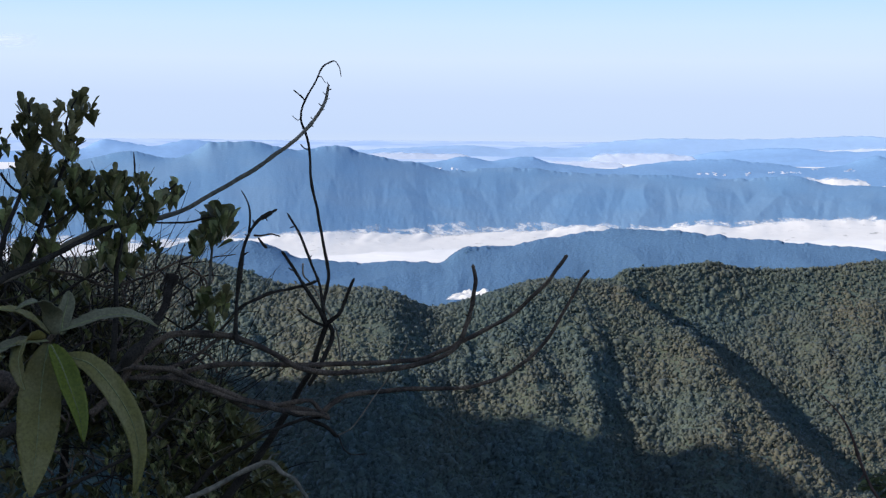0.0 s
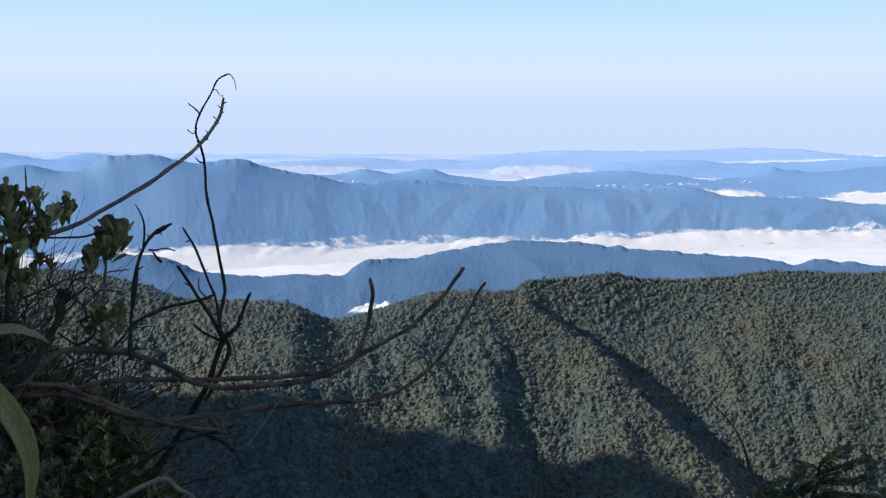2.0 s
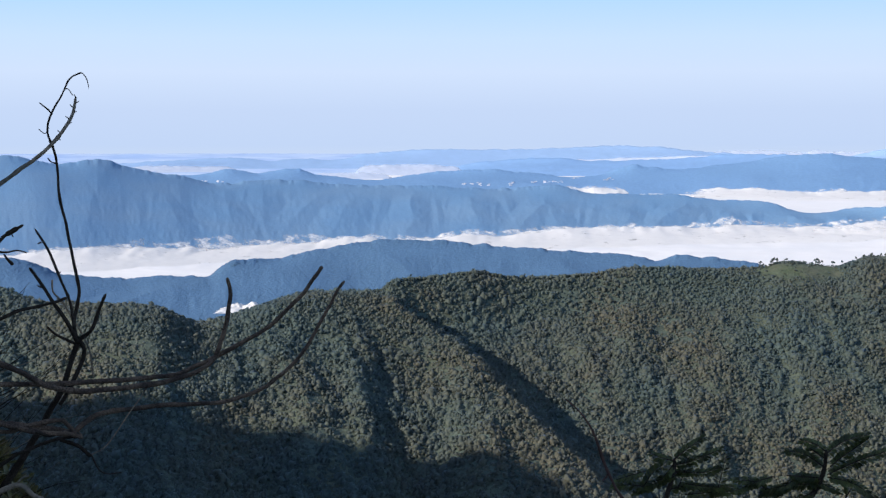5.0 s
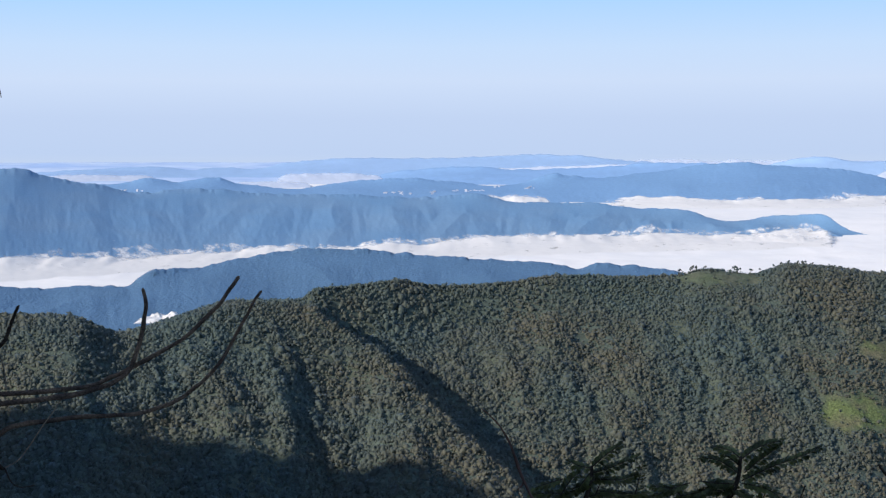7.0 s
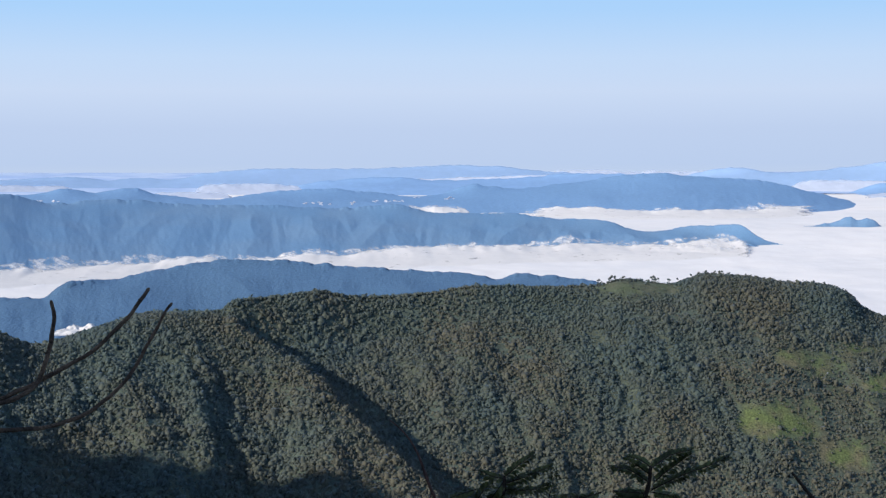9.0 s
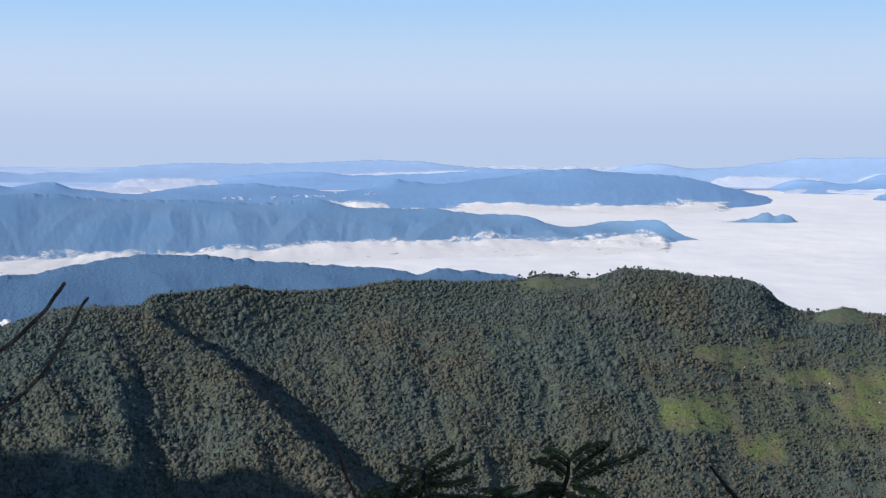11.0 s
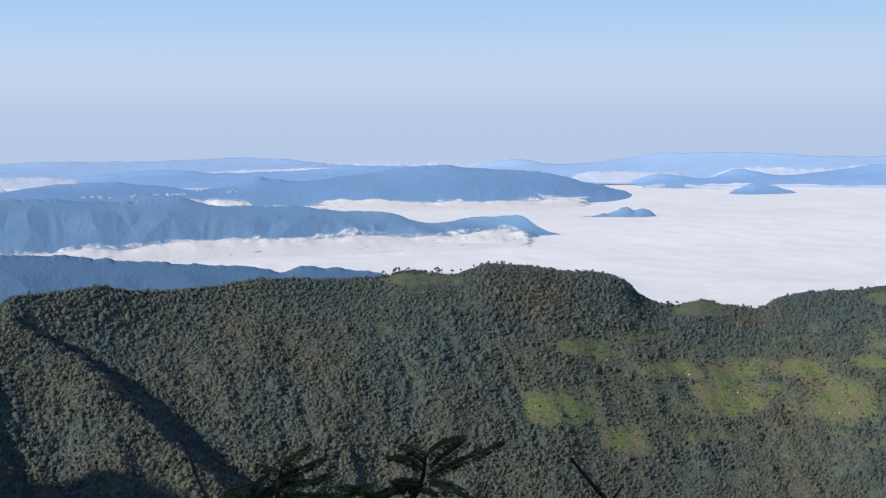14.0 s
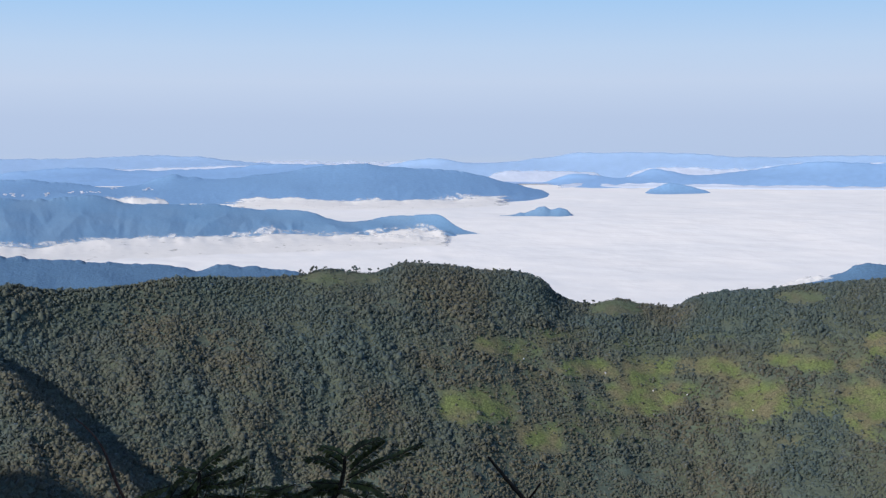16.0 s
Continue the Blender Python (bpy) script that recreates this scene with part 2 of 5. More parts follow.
cloud_white = surface("cloud_white", (0.785, 0.76, 0.77), rough=1.0, scale=0.006, fine=0.016, amount=0.03, other=(0.745, 0.73, 0.75), bump=0.4, distance=6, spec=0.0)


def with_grass(m, color, other):
    """Adds grass in the clearings, where the ground carries it."""
    n, l = m.node_tree.nodes, m.node_tree.links
    bsdf = n["Principled BSDF"]
    under = bsdf.inputs["Base Color"].links[0].from_socket
    own = n.new("ShaderNodeAttribute")
    own.attribute_name = "grass"
    patch, blades = n.new("ShaderNodeTexNoise"), n.new("ShaderNodeTexNoise")
    geo = n.new("ShaderNodeNewGeometry")
    for node, s in ((patch, 0.04), (blades, 0.6)):
        node.inputs["Scale"].default_value, node.inputs["Detail"].default_value = s, 4
        l.new(geo.outputs["Position"], node.inputs["Vector"])
    sharp = n.new("ShaderNodeMapRange")
    sharp.inputs["From Min"].default_value, sharp.inputs["From Max"].default_value = 0.4, 0.6
    l.new(patch.outputs["Fac"], sharp.inputs["Value"])
    hue = n.new("ShaderNodeMix")
    hue.data_type = "RGBA"
    hue.inputs["A"].default_value, hue.inputs["B"].default_value = (*color, 1), (*other, 1)
    l.new(sharp.outputs["Result"], hue.inputs["Factor"])
    value = n.new("ShaderNodeHueSaturation")
    spread = n.new("ShaderNodeMapRange")
    spread.inputs["From Min"].default_value, spread.inputs["From Max"].default_value = 0.3, 0.7
    spread.inputs["To Min"].default_value, spread.inputs["To Max"].default_value = 0.45, 1.45
    l.new(blades.outputs["Fac"], spread.inputs["Value"])
    l.new(spread.outputs["Result"], value.inputs["Value"])
    l.new(hue.outputs["Result"], value.inputs["Color"])
    final = n.new("ShaderNodeMix")
    final.data_type = "RGBA"
    l.new(own.outputs["Fac"], final.inputs["Factor"])
    l.new(under, final.inputs["A"])
    l.new(value.outputs["Color"], final.inputs["B"])
    l.new(final.outputs["Result"], bsdf.inputs["Base Color"])


with_grass(forest_floor, (0.108, 0.138, 0.055), (0.128, 0.120, 0.075))

# ---- the land: near hill, valley, own mountain ----
NEAR_RISE = [(-40, -4.5), (-30, -4.1), (-22.8, -3.72), (-19.6, -4.33), (-18.2, -4.84), (-16.2, -4.94), (-14.5, -5.07), (-12.8, -5.64), (-11.6, -5.36), (-10.3, -4.95), (-8.9, -4.60),
             (-6.5, -4.55), (-5.9, -4.17), (-4.5, -4.08), (-3.1, -3.90), (-1.5, -4.1), (1.0, -3.97), (2.8, -3.71), (5.0, -3.76), (6.8, -3.69), (7.8, -3.58), (9.6, -3.70),
             (10.2, -3.45), (10.9, -3.27), (11.9, -3.30), (13.7, -3.54), (14.9, -3.62), (15.7, -3.88), (16.3, -4.41), (17.3, -4.74), (18.4, -4.66),
             (19.6, -4.79), (20.4, -4.88), (21.2, -4.45), (22.3, -4.26), (24.5, -4.13), (26.8, -3.80), (29, -3.7), (40, -4.2)]
NEAR_FAR = [(-60, 1600), (-30, 1520), (-22, 1470), (-14.5, 1385), (-11, 1430), (-6, 1500), (4, 1600), (11, 1680), (17, 1750), (22, 1790), (30, 1790), (60, 1700)]
CLOUD_RISE = [(1500, -6.6), (1900, -5.25), (2300, -3.95), (2750, -2.78), (3200, -1.72), (3650, -1.15), (3900, -0.85), (4250, -0.42), (4420, -0.22), (4600, 0.02), (4760, 0.16), (4950, 0.27)]
OWN_CREST = [(-300, -700, 420), (-900, -300, 540), (-1800, 250, 640), (-1649, 538, 460), (-1416, 525, 443), (-1373, 554, 433), (-1346, 528, 404), (-1314, 534, 400), (-1292, 567, 417),
             (-1267, 580, 416), (-1234, 564, 401), (-1191, 578, 397), (-1160, 586, 405), (-1129, 585, 393), (-1096, 570, 381), (-1048, 558, 360), (-990, 550, 250)]
VALLEY = -345.0


def cloud_level(r):
    return EYE + r * np.tan(np.radians(curve_through(r, CLOUD_RISE)))


def canopy_height(turn):
    """Trees are low on the grassy knolls of the ridge."""
    bare = np.exp(-((turn - 8.7) / 1.25) ** 4) + np.exp(-((turn - 18.4) / 0.8) ** 2) + np.exp(-((turn - 24.8) / 0.9) ** 2)
    return 5.5 - 4.0 * np.clip(bare, 0, 1)


SPUR = [(-60, -7.3), (0, -7.1), (40, -6.45), (75, -5.4), (105, -4.35), (146, -3.15), (188, -2.1), (230, -0.95), (263, -0.05), (285, 0.85), (300, 1.4), (420, 5.5)]

RIB = [(0, -8.4), (100, -7.7), (200, -7.1), (320, -6.3), (420, -5.8)]


def spur_crest(u):
    """The turn at which the long spur lies, u metres out from the main ridge."""
    return curve_through(u, SPUR)


def ground_height(turn, r):
    turn, r = np.broadcast_arrays(np.asarray(turn, float), np.asarray(r, float))
    a = np.radians(turn)
    x, y = r * np.sin(a), r * np.cos(a)
    far = curve_through(turn, NEAR_FAR)
    u = far - r
    # the outline of the ridge softens down the face
    crest = curve_through(turn, NEAR_RISE)
    soft = sum(curve_through(turn + k, NEAR_RISE) for k in (-2.4, -1.6, -0.8, 0, 0.8, 1.6, 2.4)) / 7
    crest = crest + (soft - crest) * smooth_step(u, 15, 130)
    top = far * np.tan(np.radians(crest)) - canopy_height(turn)
    down = np.where(u > 0, 0.60 * (np.sqrt(u * u + 900) - 30), 0.42 * (np.sqrt(u * u + 900) - 30))
    hill = top - down
    # spurs and gullies that run down the face, stronger away from the ridge
    grow = smooth_step(u, 5, 160)
    lean = turn - 0.012 * np.maximum(u, 0)
    d = np.radians(turn - spur_crest(u)) * r + 8 * fbm(x * 0.03, y * 0.03, 4)
    beside = 1 - 0.85 * np.exp(-((d - 20) / 75) ** 2)
    hill = hill + grow * beside * (1 - 0.5 * smooth_step(turn, 8, 13)) * (23 * (ridged(lean * 0.5 + 3.1, u * 0.0026 + 4) - 0.62) + 8 * fbm(lean * 1.1, u * 0.012, 3) + 2.0 * fbm(lean * 2.6 + 40, u * 0.02, 3))
    hill = hill + 3.0 * fbm(x * 0.028, y * 0.028, 3) * smooth_step(np.abs(u), 5, 60)
    # the long spur with its steep shaded flank and the gully beside it, wider further down
    rise = smooth_step(u, -5, 50) * (13 + 9 * smooth_step(u, 110, 300))
    wide = 40 + 22 * smooth_step(u, 110, 280)
    steep = (1.1 - 0.34 * smooth_step(u, 60, 170)) * smooth_step(u, -5, 40)
    left = np.exp(-(np.minimum(d, 0) / 130) ** 2)
    fall = np.minimum(0.5 * (np.sqrt(d * d + 60) + d), wide)
    right = rise - steep * fall + (steep * wide - rise) * smooth_step(d, wide + 30, 560)
    hill = hill + np.where(u > 0, np.where(d < 0, rise * left, right), 0)
    # a smaller rib to the left of it
    d = np.radians(turn - curve_through(u, RIB)) * r + 5 * fbm(x * 0.04, y * 0.04, 3)
    rib = np.where(d < 0, 9 * np.exp(-(np.minimum(d, 0) / 70) ** 2), 9 - 0.85 * np.clip(d, 0, 21) + 8.85 * smooth_step(d, 21, 95))
    hill = hill + smooth_step(u, 70, 190) * rib
    # behind the ridge the land lies under the cloud
    base = np.where(u > 0, VALLEY, cloud_level(r) - EYE - 45)
    z = soft_max(hill, base, 25)
    # own mountain: falls away in front, rises behind and to the left
    slope = -0.62 + 0.75 * smooth_step(-y + 0.45 * -x, -60, 260) * smooth_step(r, 10, 200)
    own = -1.62 + slope * np.minimum(r, 420) - 0.35 * np.maximum(r - 420, 0)
    for (x0, y0, h0), (x1, y1, h1) in zip(OWN_CREST, OWN_CREST[1:]):
        t = np.clip(((x - x0) * (x1 - x0) + (y - y0) * (y1 - y0)) / ((x1 - x0) ** 2 + (y1 - y0) ** 2), 0, 1)
        h = h0 + (h1 - h0) * t + 6 * fbm(x * 0.03, y * 0.03, 4)
        own = np.maximum(own, h - 1.6 * np.hypot(x - x0 - (x1 - x0) * t, y - y0 - (y1 - y0) * t))
    own = own + 10 * fbm(x * 0.01, y * 0.01, 3) * smooth_step(r, 60, 300)
    z = np.maximum(z, np.maximum(own, VALLEY - 60))
    return EYE + z


CLEARINGS = [(13.3, -8.5, 1.6, 0.75), (15.65, -9.6, 0.95, 0.6), (17.4, -7.1, 1.4, 0.36), (19.4, -8.05, 1.45, 0.73), (19.6, -7.1, 1.4, 0.36), (21.9, -7.0, 0.95, 0.44),
             (23.25, -8.05, 1.35, 0.9), (25.3, -6.8, 0.8, 0.4), (27.1, -8.2, 1.0, 1.2), (13.8, -6.3, 0.7, 0.36), (27.5, -6.05, 0.6, 0.44), (24.3, -6.7, 1.2, 0.25),
             (24.9, -4.5, 0.9, 0.28), (8.3, -3.9, 1.6, 0.28), (18.4, -4.95, 1.1, 0.3)]


def clearing(turn, rise):
    """Above 0 in the grassy clearings, below in the woods."""
    wobble = 0.95 * fbm(turn * 1.7, rise * 3.4, 5, 0.65)
    # thin scrub lies between and round the clearings
    scrub = smooth_step(turn, 10.5, 15) * smooth_step(rise, -10.8, -9.2) * smooth_step(-rise, 5.0, 6.0)
    inside = np.where(scrub > 0, -1.15 + 0.95 * scrub + 0.9 * fbm(turn * 0.9 + 4, rise * 2.2, 5, 0.6), -9.0)
    for t, e, wt, we in CLEARINGS:
        inside = np.maximum(inside, 0.8 - np.abs((turn - t + 0.25 * (rise - e)) / wt) ** 2.4 - np.abs((rise - e) / we) ** 2.4 + wobble)
    return inside


turns = np.concatenate([np.arange(-180, -80, 2.0), np.arange(-80, -36, 0.6), np.arange(-36, 34, 0.17), np.arange(34, 180.1, 2.0)])
rings = np.concatenate([[0.0], np.geomspace(0.6, 900, 60), np.arange(915, 2100, 9.0), np.geomspace(2120, 4960, 26)])
tt, rr = np.meshgrid(turns, rings, indexing="ij")
ground = tagged(sheet("ground", tt, rr, ground_height(tt, rr), forest_floor), "forested mountain land with hill, spurs and valley", "ground", kind="structure")
open_ground = clearing(tt.ravel(), np.degrees(np.arctan2(ground_height(tt, rr) - EYE, np.maximum(rr, 1))).ravel())
open_ground = smooth_step(open_ground, -0.3, 0.4) * (rr.ravel() > 1000) * (1 - 0.6 * (curve_through(tt.ravel(), NEAR_FAR) - rr.ravel() < 60))
ground.data.attributes.new("grass", "FLOAT", "POINT").data.foreach_set("value", open_ground.astype(np.float32))

# ---- cloud sea ----
turns_c = np.arange(-34, 34.01, 0.2)
steps = np.linspace(0, 1, 190)
tt, ss = np.meshgrid(turns_c, steps, indexing="ij")
inner = curve_through(tt, NEAR_FAR) + 90
inner = inner + (2125 - inner) * (1 - smooth_step(tt, 8, 15))
rr = inner + (4200 - inner) * ss
cx, cy = rr * np.sin(np.radians(tt)), rr * np.cos(np.radians(tt))
billow = 3 * fbm(cx * 0.004, cy * 0.003, 4) + 1.6 * (1 - np.abs(fbm(cx * 0.012, cy * 0.009, 4))) ** 2
billow = billow * np.clip((5000 - rr) / 2200, 0.3, 1)
cloud_sea = tagged(sheet("cloud_sea", tt, rr, cloud_level(rr) + billow - 5, cloud_white), "white sea of morning cloud filling the valleys", "cloud", kind="structure")
tt, rr = np.meshgrid(np.arange(-34, 34.01, 0.2), np.linspace(4200, 4958, 60), indexing="ij")
cx, cy = rr * np.sin(np.radians(tt)), rr * np.cos(np.radians(tt))
tagged(sheet("far_cloud_sea", tt, rr, cloud_level(rr) + 1.5 * fbm(cx * 0.006, cy * 0.012, 4) - 3, hazed_far_cloud), "pale hazy far end of the cloud sea", "cloud", kind="structure")


# ---- far ranges ----
RANGES = []


def spur_set(turn, w, step, seed):
    """Tent-shaped spurs about step degrees apart, each starting below the crest and slanting as it widens to the foot."""
    chance = np.random.RandomState(int(seed * 10) + 5)
    high = np.zeros_like(turn)
    turn = turn + 0.12 * step * fbm(turn * 2.2 / step, w * 4 + seed, 3)
    for middle in np.arange(turn.min() - step, turn.max() + step, step):
        middle += chance.uniform(-0.35, 0.35) * step
        slant, wide, start, size = chance.uniform(-1.5, 0.9) * step, chance.uniform(0.7, 1.3) * step, chance.uniform(0.75, 1.02), chance.uniform(0.6, 1.0)
        tent = 1 - np.abs(turn - middle - slant * (1 - w)) / (wide * (0.3 + 0.7 * (1 - w)))
        high = np.maximum(high, size * np.clip(tent, 0, 1) * smooth_step(start - w, -0.02, 0.3))
    return high


def mountain_range(name, label, material, profile, crest, foot, spurs=9.0, ribs=0.35, steep=1.0, step=0.06, drop=60, seed=0.0, rough=1.0, rows=72):
    """A range with its crest at profile (turn, rise) and distance crest (turn, metres), falling to foot metres nearer."""
    t0, t1 = profile[0][0], profile[-1][0]
    turn = np.arange(t0, t1 + step / 2, step)
    v = np.concatenate([np.linspace(0, 1, rows), 1 + np.linspace(0.03, 0.8, 12)])
    tt, vv = np.meshgrid(turn, v, indexing="ij")
    far = curve_through(tt, crest)
    wide = curve_through(tt, foot) if isinstance(foot, list) else foot
    r = far - wide * (1 - vv)
    top = far * np.tan(np.radians(curve_through(tt, profile)))
    soft = sum(far * np.tan(np.radians(curve_through(tt + k, profile))) for k in (-2.5, -1.7, -0.85, 0, 0.85, 1.7, 2.5)) / 7
    top = soft + (top - soft) * np.clip(vv, 0, 1) ** 8
    low = cloud_level(np.clip(far - wide, 1500, 4950)) - EYE - drop
    w = np.clip(vv, 0, 1)
    z = low + (top - low) * np.where(vv < 1, w ** steep, 1 - 0.8 * np.clip(vv - 1, 0, 1) ** 1.3)
    body = np.clip(4.2 * w ** 1.1 * (1 - w), 0, 1)
    # slanting spurs that widen downwards and meet in wedges, with smaller ribs on their flanks
    spur = np.maximum(spur_set(tt, w, 1.5 / ribs, seed), 0.4 * spur_set(tt, w, 0.6 / ribs, seed + 3))
    y = w * 3.2 + 0.7 * fbm(tt * 1.1, w * 2 + seed, 2)
    small = ridged(tt * 2.2 + 0.5 * w + seed, y + seed, 2)
    ribbed = ridged(tt * 6.5 - w + 0.6 * fbm(tt * 3, w * 6, 2), y * 2.2 + seed, 2)
    size = curve_through(tt, spurs) if isinstance(spurs, list) else spurs
    z = z + body * size * (1.05 * (spur - 0.35) + 0.14 * (small - 0.6) + 0.05 * (ribbed - 0.6))
    z = z + rough * (0.4 * fbm(tt * 9 + seed, vv * 14 + seed, 3) + 0.3 * fbm(tt * 20 + seed, vv * 40 + seed, 2)) * np.clip(1.15 - vv, 0.35, 1)
    z = z + 7.0 * rough * fbm(tt * 2.6 + seed, tt * 0 + seed, 5, 0.62) * smooth_step(vv, 0.93, 1.0) * np.clip(1.6 - vv, 0, 1)
    RANGES.append((name, tt, r, EYE + z))
    return tagged(sheet(name, tt, r, EYE + z, material), label, "mountain range", kind="structure")


mountain_range("middle_ridge", "haze-blue wooded ridge rising out of cloud", hazed_forest,
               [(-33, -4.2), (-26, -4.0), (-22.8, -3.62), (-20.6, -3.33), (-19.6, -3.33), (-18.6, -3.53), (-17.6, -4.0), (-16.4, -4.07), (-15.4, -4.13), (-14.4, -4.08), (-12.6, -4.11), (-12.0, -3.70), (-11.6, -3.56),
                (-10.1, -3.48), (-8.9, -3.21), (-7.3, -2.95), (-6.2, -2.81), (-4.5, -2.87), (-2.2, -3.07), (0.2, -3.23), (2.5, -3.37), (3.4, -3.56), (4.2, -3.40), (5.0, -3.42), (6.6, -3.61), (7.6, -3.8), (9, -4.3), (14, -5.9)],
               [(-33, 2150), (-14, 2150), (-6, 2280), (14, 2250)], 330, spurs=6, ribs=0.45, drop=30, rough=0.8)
mountain_range("cliff_range", "long steep range with cliffs and bare ribs", hazed_cliff,
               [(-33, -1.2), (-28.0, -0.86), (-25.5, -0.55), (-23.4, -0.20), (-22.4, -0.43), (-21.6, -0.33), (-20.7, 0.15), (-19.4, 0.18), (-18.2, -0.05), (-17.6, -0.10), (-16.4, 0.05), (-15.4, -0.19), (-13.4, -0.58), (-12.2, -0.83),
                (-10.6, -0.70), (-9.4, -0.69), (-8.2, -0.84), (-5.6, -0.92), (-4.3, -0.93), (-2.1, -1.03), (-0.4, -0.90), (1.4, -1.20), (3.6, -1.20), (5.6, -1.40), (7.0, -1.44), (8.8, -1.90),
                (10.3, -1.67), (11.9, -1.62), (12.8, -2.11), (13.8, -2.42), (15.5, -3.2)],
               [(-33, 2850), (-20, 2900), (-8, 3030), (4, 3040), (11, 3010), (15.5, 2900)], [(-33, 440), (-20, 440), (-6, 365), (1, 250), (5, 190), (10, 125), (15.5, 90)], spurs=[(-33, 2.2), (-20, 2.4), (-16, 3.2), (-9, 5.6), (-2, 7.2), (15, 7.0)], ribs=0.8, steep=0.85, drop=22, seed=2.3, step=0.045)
mountain_range("village_hills", "haze-blue hills with pale village clearings", hazed_hills,
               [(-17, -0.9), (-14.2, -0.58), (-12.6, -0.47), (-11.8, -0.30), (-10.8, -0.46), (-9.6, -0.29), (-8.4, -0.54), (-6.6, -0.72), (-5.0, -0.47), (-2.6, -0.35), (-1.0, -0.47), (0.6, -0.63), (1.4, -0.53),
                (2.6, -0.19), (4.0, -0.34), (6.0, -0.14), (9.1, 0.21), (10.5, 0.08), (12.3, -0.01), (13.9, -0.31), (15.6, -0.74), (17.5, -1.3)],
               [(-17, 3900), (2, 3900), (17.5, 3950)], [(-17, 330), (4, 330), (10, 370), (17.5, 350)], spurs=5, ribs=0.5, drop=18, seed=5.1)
mountain_range("wooded_hill", "haze-blue wooded hill beyond the near ridge", hazed_forest,
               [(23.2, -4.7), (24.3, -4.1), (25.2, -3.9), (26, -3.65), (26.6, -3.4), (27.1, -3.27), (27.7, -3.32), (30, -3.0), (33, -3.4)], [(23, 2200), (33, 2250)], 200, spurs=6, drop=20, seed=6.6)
mountain_range("island_hill", "small haze-blue twin hilltop standing out of cloud", hazed_cliff,
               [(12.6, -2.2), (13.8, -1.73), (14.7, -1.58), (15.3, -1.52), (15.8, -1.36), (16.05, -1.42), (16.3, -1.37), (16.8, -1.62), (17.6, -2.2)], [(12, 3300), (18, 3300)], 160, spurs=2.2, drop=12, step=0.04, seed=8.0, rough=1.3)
mountain_range("far_island_hill", "single haze-blue hilltop standing out of cloud", hazed_hills,
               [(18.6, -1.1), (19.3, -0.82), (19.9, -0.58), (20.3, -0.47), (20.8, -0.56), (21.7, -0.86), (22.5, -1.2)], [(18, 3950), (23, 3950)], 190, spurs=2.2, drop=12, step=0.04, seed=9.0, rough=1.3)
mountain_range("far_range", "pale haze-blue far range above cloud", haze_blue,
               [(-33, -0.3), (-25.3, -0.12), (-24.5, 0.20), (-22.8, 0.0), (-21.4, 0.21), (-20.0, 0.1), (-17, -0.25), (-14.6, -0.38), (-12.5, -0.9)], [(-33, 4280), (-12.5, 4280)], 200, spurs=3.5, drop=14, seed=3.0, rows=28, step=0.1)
mountain_range("far_range", "pale haze-blue far range above cloud", haze_blue,
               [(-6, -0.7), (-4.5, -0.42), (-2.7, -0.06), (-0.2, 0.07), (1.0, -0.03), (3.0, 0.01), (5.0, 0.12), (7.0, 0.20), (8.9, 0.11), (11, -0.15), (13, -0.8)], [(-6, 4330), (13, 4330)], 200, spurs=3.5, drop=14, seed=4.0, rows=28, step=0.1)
mountain_range("far_range", "pale haze-blue far range above cloud", haze_blue,
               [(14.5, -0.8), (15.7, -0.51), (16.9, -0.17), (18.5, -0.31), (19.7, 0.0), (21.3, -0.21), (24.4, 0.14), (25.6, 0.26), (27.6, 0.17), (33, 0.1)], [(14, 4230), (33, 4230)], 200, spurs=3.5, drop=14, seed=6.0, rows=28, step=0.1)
mountain_range("horizon_range", "haze-pale hills along the horizon", hazed_horizon_hills,
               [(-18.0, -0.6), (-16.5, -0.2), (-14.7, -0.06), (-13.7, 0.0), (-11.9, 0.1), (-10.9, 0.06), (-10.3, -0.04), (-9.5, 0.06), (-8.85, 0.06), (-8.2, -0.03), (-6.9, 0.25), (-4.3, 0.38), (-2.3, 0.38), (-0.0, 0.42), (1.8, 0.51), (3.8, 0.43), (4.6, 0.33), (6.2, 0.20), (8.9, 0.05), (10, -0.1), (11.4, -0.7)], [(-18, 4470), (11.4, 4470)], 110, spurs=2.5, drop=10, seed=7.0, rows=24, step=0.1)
mountain_range("horizon_range", "haze-pale hills along the horizon", hazed_horizon_hills,
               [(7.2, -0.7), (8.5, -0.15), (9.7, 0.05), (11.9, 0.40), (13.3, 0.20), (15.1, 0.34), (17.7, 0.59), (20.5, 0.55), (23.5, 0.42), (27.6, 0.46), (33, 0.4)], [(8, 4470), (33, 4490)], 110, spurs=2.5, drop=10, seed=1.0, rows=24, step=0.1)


# ---- forest on the near hill ----

